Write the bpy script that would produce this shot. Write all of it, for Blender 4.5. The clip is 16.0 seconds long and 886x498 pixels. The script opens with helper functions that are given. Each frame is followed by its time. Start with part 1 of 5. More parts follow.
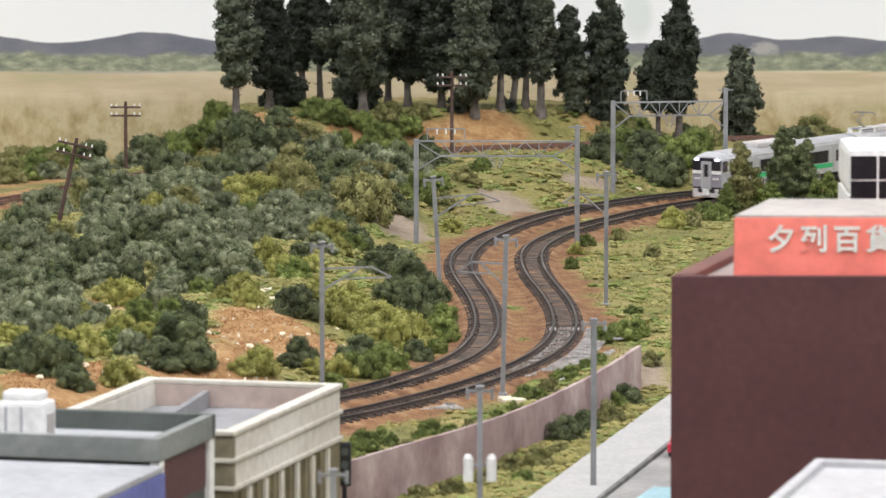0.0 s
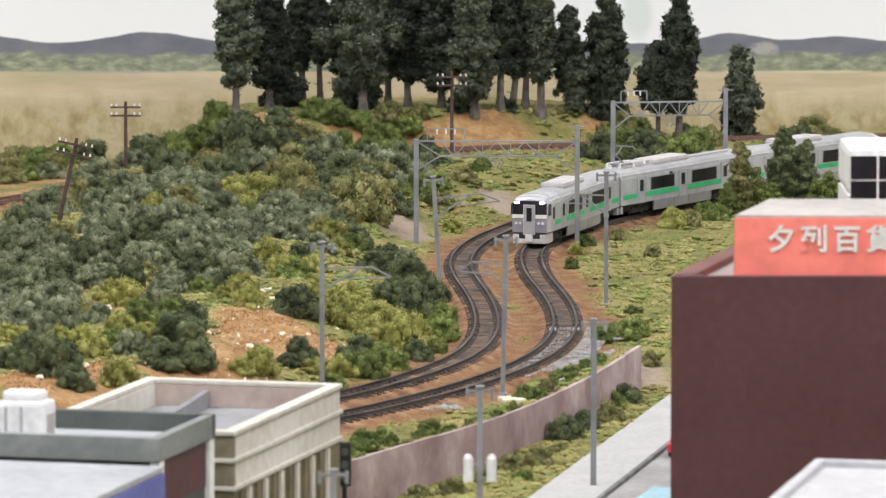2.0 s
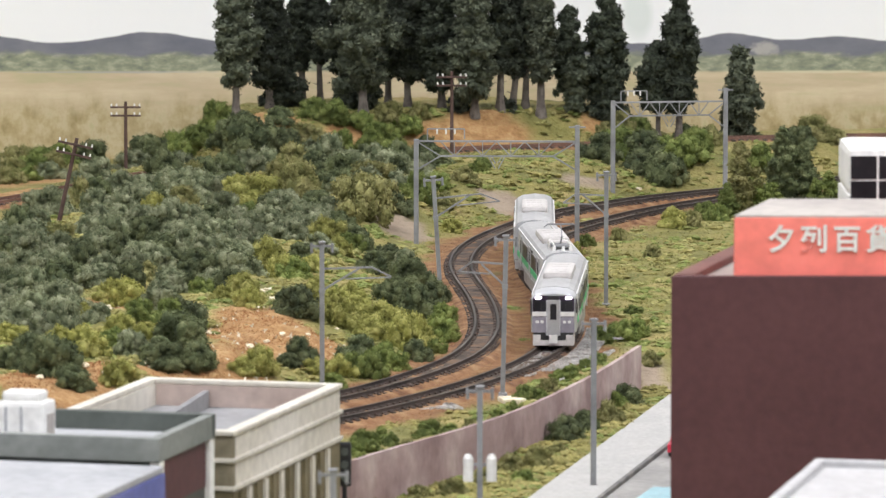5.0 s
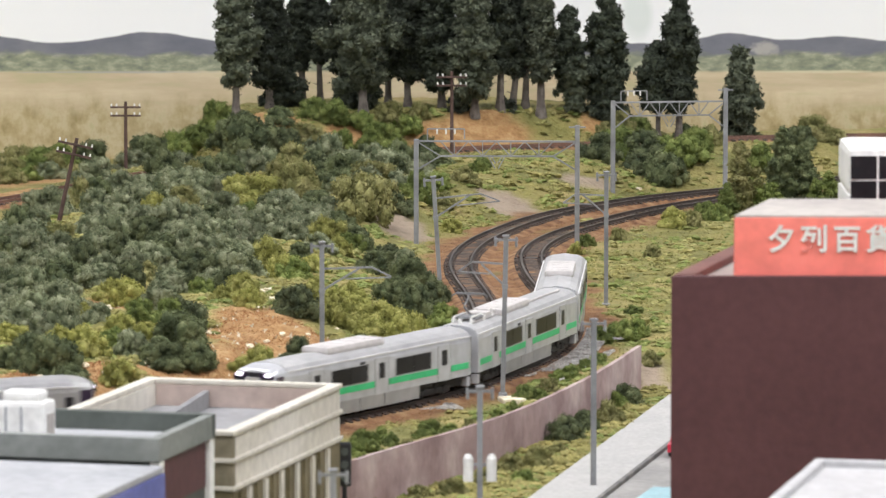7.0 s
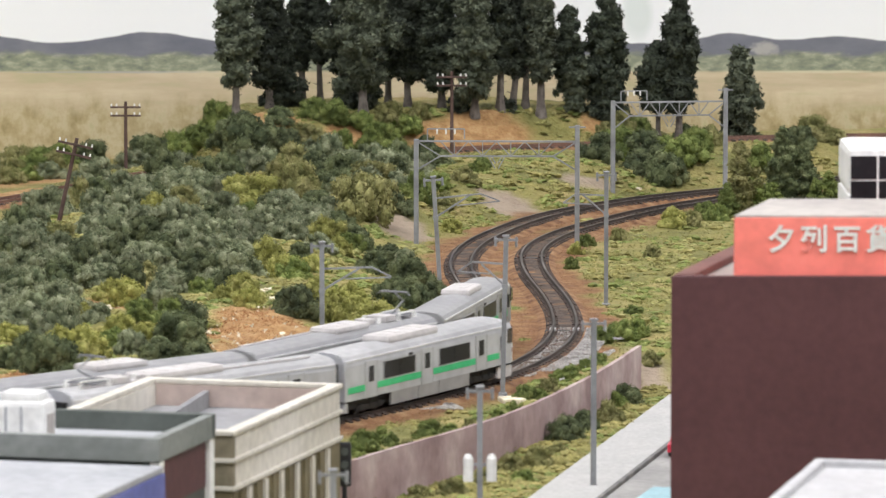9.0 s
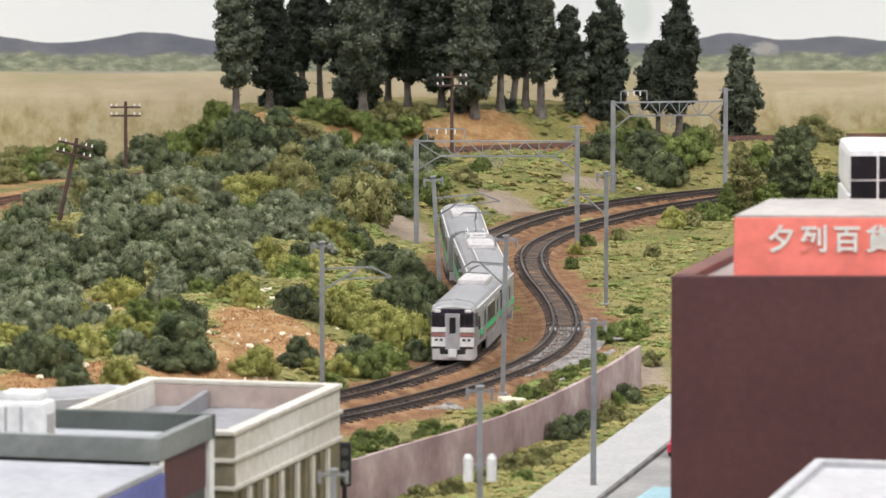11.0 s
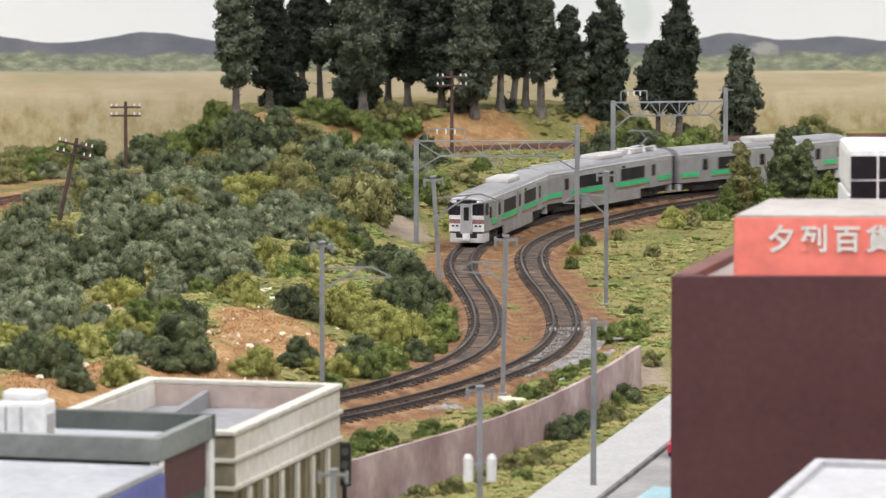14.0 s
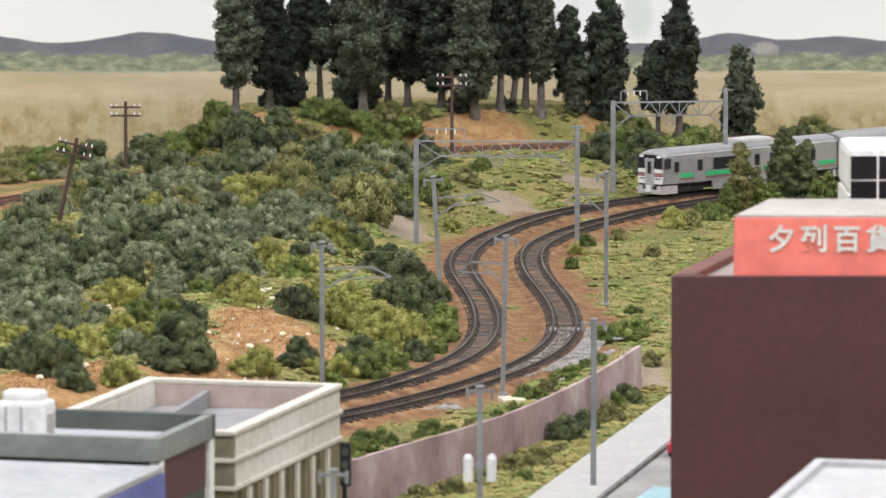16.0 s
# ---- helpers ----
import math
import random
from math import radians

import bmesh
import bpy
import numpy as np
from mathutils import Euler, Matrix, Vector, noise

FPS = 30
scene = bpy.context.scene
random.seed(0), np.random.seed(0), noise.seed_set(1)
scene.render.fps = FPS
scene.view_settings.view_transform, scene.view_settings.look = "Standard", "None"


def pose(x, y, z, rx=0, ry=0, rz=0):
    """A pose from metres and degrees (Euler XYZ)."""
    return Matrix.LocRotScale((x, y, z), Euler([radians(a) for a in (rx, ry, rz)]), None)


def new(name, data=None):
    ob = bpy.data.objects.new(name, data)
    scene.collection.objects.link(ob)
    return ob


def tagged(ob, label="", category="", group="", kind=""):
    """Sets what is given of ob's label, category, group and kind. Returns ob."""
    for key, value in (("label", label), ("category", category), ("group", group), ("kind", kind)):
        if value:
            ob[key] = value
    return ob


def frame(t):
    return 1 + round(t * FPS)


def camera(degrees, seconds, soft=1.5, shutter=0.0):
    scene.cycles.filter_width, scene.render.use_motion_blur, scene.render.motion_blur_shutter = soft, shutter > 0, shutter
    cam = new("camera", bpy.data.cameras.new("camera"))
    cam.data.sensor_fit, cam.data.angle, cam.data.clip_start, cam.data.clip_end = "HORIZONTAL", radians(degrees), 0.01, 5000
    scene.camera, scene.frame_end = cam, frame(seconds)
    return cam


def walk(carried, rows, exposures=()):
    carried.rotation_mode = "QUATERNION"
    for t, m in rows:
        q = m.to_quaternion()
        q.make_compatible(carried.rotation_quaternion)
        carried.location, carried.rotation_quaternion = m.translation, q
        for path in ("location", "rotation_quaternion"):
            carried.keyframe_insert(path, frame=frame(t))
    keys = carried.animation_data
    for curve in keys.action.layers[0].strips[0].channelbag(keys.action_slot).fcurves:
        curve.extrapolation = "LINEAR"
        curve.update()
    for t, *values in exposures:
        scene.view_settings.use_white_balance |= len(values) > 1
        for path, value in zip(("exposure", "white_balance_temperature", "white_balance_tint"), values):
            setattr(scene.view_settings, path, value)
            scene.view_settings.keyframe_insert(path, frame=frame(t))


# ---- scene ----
MM = 0.001                      # the layout is N gauge, 1:150; plan numbers below are millimetres
CLIP = 16.0
cam = camera(8.966, CLIP, soft=1.3, shutter=0.45)
EYE = (0.0, 0.0, 0.283)
AIM = pose(*EYE, 90 - 5.943, 0, 0)
walk(cam, [(0.0, AIM), (CLIP, AIM)])
cam.data.dof.use_dof = True
cam.data.dof.focus_distance = 2.66
cam.data.dof.aperture_fstop = 76.0

# ---- light: a hall with rows of fluorescent ceiling panels ----
world = bpy.data.worlds.new("hall_air")
scene.world = world
world.use_nodes = True
world.node_tree.nodes["Background"].inputs[0].default_value = (0.95, 0.97, 1.0, 1)
world.node_tree.nodes["Background"].inputs[1].default_value = 0.20
scene.view_settings.exposure = 0.0


def ceiling_lamp(x, y, sx, sy, watts):
    lamp = bpy.data.lights.new("ceiling_panel_light", "AREA")
    lamp.shape, lamp.size, lamp.size_y, lamp.energy = "RECTANGLE", sx, sy, watts
    lamp.color = (0.955, 0.95, 1.0)
    ob = new("ceiling_panel_light", lamp)
    ob.matrix_world = pose(x, y, 1.84)
    return ob


LAMP_ROWS = ((-1.1, 0.9), (1.1, 0.9), (-1.1, 2.5), (1.1, 2.5), (0.0, -0.6))
for lx, ly in LAMP_ROWS:
    ceiling_lamp(lx, ly, 1.2, 0.5, 24.0 if ly > 0 else 39.0)


# ---- materials ----
def mat(name, colours, size=8.0, rough=0.7, metal=0.0, bump=0.2, vary=0.0, island=0.0, fine=1.0, coat=0.0, spread=(0.35, 0.65)):
    """Noise between the given colours at `size` mm, a finer grain over it, and a bump."""
    m = bpy.data.materials.new(name)
    m.use_nodes = True
    nt = m.node_tree
    b = nt.nodes["Principled BSDF"]
    b.inputs["Roughness"].default_value, b.inputs["Metallic"].default_value = rough, metal
    b.inputs["Coat Weight"].default_value = coat
    tc, mp = nt.nodes.new("ShaderNodeTexCoord"), nt.nodes.new("ShaderNodeMapping")
    mp.inputs["Scale"].default_value = (1 / (size * MM),) * 3
    nt.links.new(tc.outputs["Object"], mp.inputs[0])
    n1, n2 = nt.nodes.new("ShaderNodeTexNoise"), nt.nodes.new("ShaderNodeTexNoise")
    n1.inputs["Scale"].default_value, n1.inputs["Detail"].default_value = 1.0, 6.0
    n2.inputs["Scale"].default_value, n2.inputs["Detail"].default_value = 9.0 * fine, 4.0
    nt.links.new(mp.outputs[0], n1.inputs["Vector"])
    nt.links.new(mp.outputs[0], n2.inputs["Vector"])
    ramp = nt.nodes.new("ShaderNodeValToRGB")
    el = ramp.color_ramp.elements
    el[0].position, el[1].position = spread
    el[0].color, el[1].color = (*colours[0], 1), (*colours[-1], 1)
    for i, c in enumerate(colours[1:-1]):
        e = el.new(spread[0] + (spread[1] - spread[0]) * (i + 1) / (len(colours) - 1))
        e.color = (*c, 1)
    nt.links.new(n1.outputs["Fac"], ramp.inputs[0])
    hsv = nt.nodes.new("ShaderNodeHueSaturation")
    nt.links.new(ramp.outputs[0], hsv.inputs["Color"])
    grain = nt.nodes.new("ShaderNodeMapRange")
    grain.inputs[1].default_value, grain.inputs[2].default_value = 0.25, 0.75
    grain.inputs[3].default_value, grain.inputs[4].default_value = 0.86, 1.14
    nt.links.new(n2.outputs["Fac"], grain.inputs[0])
    value = grain.outputs[0]
    if vary:
        info, ob_range, mul = nt.nodes.new("ShaderNodeObjectInfo"), nt.nodes.new("ShaderNodeMapRange"), nt.nodes.new("ShaderNodeMath")
        ob_range.inputs[3].default_value, ob_range.inputs[4].default_value = 1 - vary, 1 + vary
        mul.operation = "MULTIPLY"
        nt.links.new(info.outputs["Random"], ob_range.inputs[0])
        nt.links.new(value, mul.inputs[0])
        nt.links.new(ob_range.outputs[0], mul.inputs[1])
        value = mul.outputs[0]
    if island:
        geo, g_range, mul = nt.nodes.new("ShaderNodeNewGeometry"), nt.nodes.new("ShaderNodeMapRange"), nt.nodes.new("ShaderNodeMath")
        g_range.inputs[3].default_value, g_range.inputs[4].default_value = 1 - island, 1 + island
        mul.operation = "MULTIPLY"
        nt.links.new(geo.outputs["Random Per Island"], g_range.inputs[0])
        nt.links.new(value, mul.inputs[0])
        nt.links.new(g_range.outputs[0], mul.inputs[1])
        value = mul.outputs[0]
    nt.links.new(value, hsv.inputs["Value"])
    nt.links.new(hsv.outputs[0], b.inputs["Base Color"])
    if bump:
        bp = nt.nodes.new("ShaderNodeBump")
        bp.inputs["Strength"].default_value, bp.inputs["Distance"].default_value = bump, 0.06 * size * MM
        nt.links.new(n2.outputs["Fac"], bp.inputs["Height"])
        nt.links.new(bp.outputs[0], b.inputs["Normal"])
    return m


def glow(name, colour, strength):
    m = bpy.data.materials.new(name)
    m.use_nodes = True
    b = m.node_tree.nodes["Principled BSDF"]
    b.inputs["Base Color"].default_value = (*colour, 1)
    b.inputs["Emission Color"].default_value, b.inputs["Emission Strength"].default_value = (*colour, 1), strength
    return m


M_SOIL = mat("orange_soil", [(0.30, 0.13, 0.055), (0.42, 0.22, 0.10), (0.50, 0.31, 0.17)], 30, 0.95, bump=0.6)
M_BALLAST = mat("brown_ballast", [(0.13, 0.06, 0.028), (0.22, 0.11, 0.05), (0.30, 0.185, 0.095)], 9, 0.95, bump=0.9, fine=1.4)
M_FILL = mat("track_dirt", [(0.045, 0.033, 0.027), (0.088, 0.062, 0.048), (0.165, 0.10, 0.062)], 11, 0.95, bump=0.9)
M_GREY_STONE = mat("grey_ballast", [(0.30, 0.29, 0.28), (0.47, 0.46, 0.45), (0.62, 0.61, 0.60)], 6, 0.9, bump=0.5, island=0.12)
M_SLEEPER = mat("sleeper_plastic", [(0.036, 0.027, 0.023), (0.075, 0.053, 0.043)], 6, 0.75, vary=0.35)
M_RAIL = mat("weathered_rail", [(0.024, 0.019, 0.017), (0.06, 0.042, 0.035)], 30, 0.6, 0.2)
# worn rail head; the sparse palest tone paints occasional glints
M_RAIL_TOP = mat("worn_rail_top", [(0.035, 0.028, 0.025), (0.07, 0.055, 0.048), (0.20, 0.185, 0.175)], 60, 0.5, 0.5, bump=0.05, spread=(0.38, 0.72))
M_RUST = mat("rusty_rail", [(0.10, 0.05, 0.035), (0.18, 0.09, 0.06)], 20, 0.7)
M_STEEL = mat("grey_mast_plastic", [(0.20, 0.205, 0.22), (0.30, 0.31, 0.325)], 20, 0.5, 0.0, bump=0.05, vary=0.08)
M_POLE = mat("brown_pole", [(0.06, 0.035, 0.03), (0.11, 0.065, 0.055)], 6, 0.8)
M_INSUL = mat("white_insulator", [(0.7, 0.7, 0.68), (0.82, 0.82, 0.8)], 3, 0.3, bump=0)
M_TRUNK = mat("tree_trunk", [(0.10, 0.085, 0.075), (0.20, 0.175, 0.155)], 5, 0.9, bump=0.8)
M_WALL = mat("mauve_wall", [(0.25, 0.17, 0.172), (0.34, 0.245, 0.242), (0.45, 0.36, 0.35)], 26, 0.85, bump=0.25, fine=0.6)
M_PAVE = mat("concrete_pavement", [(0.37, 0.368, 0.36), (0.41, 0.405, 0.395)], 16, 0.85, bump=0.04)
M_ROAD = mat("grey_road", [(0.25, 0.245, 0.24), (0.33, 0.32, 0.31)], 30, 0.9, bump=0.2)
M_KERB = mat("dark_gutter", [(0.10, 0.10, 0.10), (0.2, 0.19, 0.18)], 10, 0.9)
M_SILVER = mat("silver_body", [(0.50, 0.51, 0.545), (0.58, 0.59, 0.625)], 50, 0.33, 0.3, bump=0.02)
M_ROOF = mat("car_roof_grey", [(0.34, 0.34, 0.35), (0.42, 0.42, 0.43)], 30, 0.5, bump=0.05)
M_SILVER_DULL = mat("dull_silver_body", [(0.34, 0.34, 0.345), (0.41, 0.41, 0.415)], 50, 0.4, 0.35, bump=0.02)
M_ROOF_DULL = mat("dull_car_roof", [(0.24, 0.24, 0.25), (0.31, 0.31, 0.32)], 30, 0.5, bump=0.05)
M_UNIT = mat("roof_unit_grey", [(0.50, 0.475, 0.47), (0.58, 0.56, 0.555)], 20, 0.5, bump=0.05)
M_GLASS = mat("dark_window", [(0.012, 0.012, 0.015), (0.03, 0.03, 0.035)], 20, 0.3, bump=0)
M_GLASS.node_tree.nodes["Principled BSDF"].inputs["Specular IOR Level"].default_value = 0.2
M_GREEN = mat("green_stripe", [(0.04, 0.46, 0.18), (0.06, 0.54, 0.225)], 30, 0.4, bump=0)
M_RED = mat("dull_red_stripe", [(0.30, 0.13, 0.12), (0.36, 0.17, 0.15)], 20, 0.5, bump=0)
M_BLACK = mat("black_plastic", [(0.012, 0.012, 0.013), (0.03, 0.03, 0.032)], 8, 0.6)
M_PURPLE = mat("violet_black_mask", [(0.025, 0.015, 0.035), (0.05, 0.035, 0.07)], 10, 0.2, bump=0, coat=0.4)
M_WHITE = mat("white_plastic", [(0.72, 0.72, 0.71), (0.82, 0.82, 0.81)], 30, 0.5, bump=0.05)
M_PALE = mat("pale_roof_plastic", [(0.34, 0.35, 0.375), (0.41, 0.42, 0.44)], 30, 0.6, bump=0.05)
M_DECK = mat("grey_roof_deck", [(0.22, 0.22, 0.23), (0.29, 0.29, 0.30)], 30, 0.85, bump=0.1)
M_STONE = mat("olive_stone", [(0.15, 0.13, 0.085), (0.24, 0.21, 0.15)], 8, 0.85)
M_CHIP = mat("cream_plaster_chip", [(0.55, 0.47, 0.33), (0.74, 0.68, 0.55)], 3, 0.9, island=0.2)
M_FACE = mat("violet_grey_front", [(0.24, 0.225, 0.28), (0.33, 0.315, 0.37)], 20, 0.35, 0.2, bump=0)
# near-white so the gutter carries its bright highlight line as colour
M_GUTTER_HIGHLIGHT = mat("pale_gutter", [(0.62, 0.62, 0.63), (0.70, 0.70, 0.71)], 30, 0.3, bump=0)
M_CAP = mat("soft_white_roof", [(0.43, 0.43, 0.44), (0.49, 0.49, 0.50)], 30, 0.6, bump=0.05)
M_LAMP = glow("lit_headlamp", (0.90, 0.82, 1.0), 3.0)
M_STORE = mat("maroon_wall", [(0.078, 0.027, 0.032), (0.094, 0.034, 0.039)], 30, 0.6, bump=0.08)
M_SIGN = mat("coral_red_sign", [(0.93, 0.23, 0.19), (0.97, 0.265, 0.225)], 60, 0.5, bump=0.03)
M_ROOFTOP = mat("grey_rooftop", [(0.36, 0.33, 0.31), (0.46, 0.43, 0.40)], 40, 0.8, bump=0.1)
M_COPING = mat("brown_red_coping", [(0.12, 0.05, 0.043), (0.18, 0.08, 0.068)], 20, 0.7, bump=0.1)
M_CREAM = mat("cream_wall", [(0.54, 0.51, 0.44), (0.66, 0.63, 0.57)], 40, 0.7, bump=0.1)
M_PINKWALL = mat("pink_plaster", [(0.42, 0.33, 0.29), (0.50, 0.41, 0.37)], 40, 0.8, bump=0.1)
M_OLIVE = mat("olive_brown_wall", [(0.12, 0.10, 0.055), (0.20, 0.17, 0.10)], 12, 0.8)
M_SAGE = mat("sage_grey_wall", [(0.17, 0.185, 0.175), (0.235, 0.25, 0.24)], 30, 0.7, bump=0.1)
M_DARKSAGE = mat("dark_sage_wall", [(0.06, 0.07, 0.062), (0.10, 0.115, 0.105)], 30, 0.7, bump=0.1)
M_BLUE = mat("blue_fascia", [(0.10, 0.12, 0.36), (0.15, 0.17, 0.44)], 30, 0.5, bump=0.05)
M_PALEBLUE = mat("pale_blue_paint", [(0.28, 0.50, 0.58), (0.36, 0.58, 0.66)], 20, 0.4, bump=0.03)
M_CARRED = mat("red_car_paint", [(0.55, 0.02, 0.05), (0.62, 0.03, 0.07)], 10, 0.25, bump=0, coat=0.5)
M_HALL = mat("hall_plaster", [(0.66, 0.66, 0.65), (0.72, 0.72, 0.71)], 400, 0.9)
M_FLOOR = mat("hall_floor", [(0.26, 0.25, 0.24), (0.33, 0.32, 0.30)], 300, 0.6)
M_PANEL = glow("ceiling_diffuser", (1.0, 0.98, 0.95), 4.0)

LEAF = {
    "grey": mat("grey_green_foliage", [(0.094, 0.116, 0.060), (0.174, 0.196, 0.110), (0.290, 0.308, 0.196)], 6, 0.95, bump=1.0, vary=0.22, island=0.14),
    "dark": mat("dark_green_foliage", [(0.047, 0.064, 0.028), (0.092, 0.112, 0.049), (0.151, 0.170, 0.081)], 6, 0.95, bump=1.0, vary=0.22, island=0.14),
    "mid": mat("green_foliage", [(0.089, 0.121, 0.028), (0.146, 0.184, 0.045), (0.216, 0.254, 0.076)], 6, 0.95, bump=1.0, vary=0.22, island=0.14),
    "lime": mat("yellow_green_foliage", [(0.200, 0.205, 0.047), (0.294, 0.294, 0.079), (0.399, 0.383, 0.131)], 6, 0.95, bump=1.0, vary=0.18, island=0.14),
    "olive": mat("olive_foliage", [(0.125, 0.128, 0.042), (0.20, 0.195, 0.072), (0.29, 0.27, 0.12)], 6, 0.95, bump=1.0, vary=0.2, island=0.14),
    # soft is a paler copy of pine: crowns that catch light, put into colour
    "soft": mat("lit_tree_foliage", [(0.050, 0.062, 0.040), (0.085, 0.100, 0.065), (0.125, 0.140, 0.095)], 6, 0.95, bump=1.0, vary=0.25, island=0.14),
    "pine": mat("dark_tree_foliage", [(0.018, 0.024, 0.016), (0.036, 0.046, 0.030), (0.062, 0.074, 0.050)], 6, 0.95, bump=1.0, vary=0.25, island=0.14),
}
M_GRASS = mat("turf_tufts", [(0.143, 0.155, 0.038), (0.22, 0.215, 0.066), (0.33, 0.275, 0.115)], 55, 0.95, bump=0, island=0.22)


TURF = {
    "olive": mat("olive_turf_foam", [(0.169, 0.158, 0.047), (0.237, 0.215, 0.070), (0.316, 0.277, 0.102)], 5, 0.95, bump=1.0, island=0.18),
    "green": mat("green_turf_foam", [(0.119, 0.153, 0.038), (0.175, 0.209, 0.056), (0.249, 0.271, 0.085)], 5, 0.95, bump=1.0, island=0.18),
    "yellow": mat("yellow_turf_foam", [(0.186, 0.192, 0.056), (0.249, 0.243, 0.084), (0.333, 0.305, 0.127)], 5, 0.95, bump=1.0, island=0.18),
}


# ---- helpers ----
def finish(name, bm, material, parent=None, label=""):
    bmesh.ops.scale(bm, vec=(MM, MM, MM), verts=bm.verts)
    me = bpy.data.meshes.new(name)
    bm.to_mesh(me)
    bm.free()
    me.materials.append(material)
    ob = new(name, me)
    if parent:
        ob.parent = parent
    if label:
        ob["label"] = label
    return ob


def part(name, bm, material, parent, label=""):
    return finish(name, bm, material, parent, label)


def at(x, y, z, rz=0, rx=0, ry=0):
    return pose(x * MM, y * MM, z * MM, rx, ry, rz)


def thing(name, m, label, category, group="", kind=""):
    ob = new(name)
    ob.empty_display_size = 0.005
    ob.matrix_basis = m
    return tagged(ob, label, category, group, kind)


def box(x0, x1, y0, y1, z0, z1, bevel=0.0, bm=None):
    bm = bm or bmesh.new()
    made = bmesh.ops.create_cube(bm, size=1)["verts"]
    for v in made:
        v.co = Vector(((x0 + x1) / 2 + v.co.x * (x1 - x0), (y0 + y1) / 2 + v.co.y * (y1 - y0), (z0 + z1) / 2 + v.co.z * (z1 - z0)))
    if bevel:
        edges = list({e for v in made for e in v.link_edges})
        bmesh.ops.bevel(bm, geom=edges, offset=bevel, segments=2, affect="EDGES", profile=0.6)
    return bm


def rod(a, b, r0, r1=None, sides=8, bm=None):
    bm = bm or bmesh.new()
    a, b = Vector(a), Vector(b)
    turn = (b - a).to_track_quat("Z", "Y").to_matrix().to_4x4()
    bmesh.ops.create_cone(bm, cap_ends=True, segments=sides, radius1=r0, radius2=r0 if r1 is None else r1,
                          depth=(b - a).length, matrix=Matrix.Translation((a + b) / 2) @ turn)
    return bm


def bar(a, b, w, h, bm=None):
    """A square bar from a to b."""
    bm = bm or bmesh.new()
    a, b = Vector(a), Vector(b)
    turn = (b - a).to_track_quat("Z", "Y").to_matrix().to_4x4()
    made = bmesh.ops.create_cube(bm, size=1)["verts"]
    for v in made:
        v.co = Vector((v.co.x * w, v.co.y * h, v.co.z * (b - a).length))
        v.co = (Matrix.Translation((a + b) / 2) @ turn) @ v.co
    return bm


def prism(outline, y0, y1, bm=None):
    """A solid from an outline in x and z, from y0 to y1."""
    bm = bm or bmesh.new()
    front = [bm.verts.new((x, y0, z)) for x, z in outline]
    back = [bm.verts.new((x, y1, z)) for x, z in outline]
    bm.faces.new(front)
    bm.faces.new(back[::-1])
    for i in range(len(outline)):
        j = (i + 1) % len(outline)
        bm.faces.new((front[j], front[i], back[i], back[j]))
    bmesh.ops.recalc_face_normals(bm, faces=bm.faces)
    return bm


def mesh_of(name, verts, faces, material):
    me = bpy.data.meshes.new(name)
    me.from_pydata([tuple(v) for v in np.asarray(verts) * MM], [], faces)
    me.materials.append(material)
    return me


# ---- plan: the tracks' centre lines, 33 mm apart ----
def centre_line(points, spread=26.0, step=2.0):
    p = np.array(points, float)
    first, last = p[0] - p[1], p[-1] - p[-2]
    p = np.vstack([p[0] + first / np.linalg.norm(first) * 420, p, p[-1] + last / np.linalg.norm(last) * 1500])
    d = np.r_[0, np.cumsum(np.hypot(*np.diff(p, axis=0).T))]
    s = np.arange(0, d[-1], step)
    q = np.c_[np.interp(s, d, p[:, 0]), np.interp(s, d, p[:, 1])]
    k = np.arange(-int(3 * spread / step), int(3 * spread / step) + 1)
    w = np.exp(-0.5 * (k * step / spread) ** 2)
    w /= w.sum()
    n = len(k) // 2
    padded = np.vstack([q[0] + (q[0] - q[1]) * np.arange(n, 0, -1)[:, None], q, q[-1] + (q[-1] - q[-2]) * np.arange(1, n + 1)[:, None]])
    q = np.c_[np.convolve(padded[:, 0], w, "valid"), np.convolve(padded[:, 1], w, "valid")]
    return q, s - 420.0


OUTER_TRACK = [(215, 3049), (175, 2993), (139, 2938), (109.5, 2896), (92, 2855), (67, 2799), (50, 2741), (44.5, 2706.8), (41.7, 2675.4), (41.2, 2636.1), (42.2, 2593.7), (45, 2548.6), (48, 2514.7), (51.6, 2457.8), (52.6, 2396.4), (51.4, 2357.2), (47, 2314.5), (39.6, 2273.3), (32.1, 2244), (11.6, 2184.3), (-7.4, 2144.3), (-19.6, 2122.1), (-38.6, 2089.7), (-80, 2031), (-118, 1989), (-156, 1958), (-232, 1930)]
INNER_TRACK = [(246, 3093), (196.6, 3043.4), (147.3, 2993.7), (119.6, 2968.1), (103.1, 2949.2), (75.8, 2906.3), (55, 2868.2), (44.7, 2840), (34.5, 2805.5), (20, 2748.2), (15.1, 2723.2), (10.7, 2687), (8.3, 2649), (7.6, 2614.7), (9.4, 2573), (13.7, 2522.4), (17.8, 2457.8), (19.1, 2396.4), (18.4, 2352.3), (11.8, 2286.9), (1.5, 2245), (-21, 2184.5), (-43, 2141), (-87, 2074), (-124, 2029), (-161, 1993), (-239, 1966)]
BACK_TRACK = [(-420, 2740), (-330, 2800), (-259, 2884), (-222, 2955), (-165, 3095), (-90, 3205), (5, 3251), (40, 3270), (74, 3281), (152, 3324),
              (206, 3336), (330, 3360)]
LINE_OUT, S_OUT = centre_line(OUTER_TRACK)
LINE_IN, S_IN = centre_line(INNER_TRACK)
LINE_BACK, S_BACK = centre_line(BACK_TRACK)
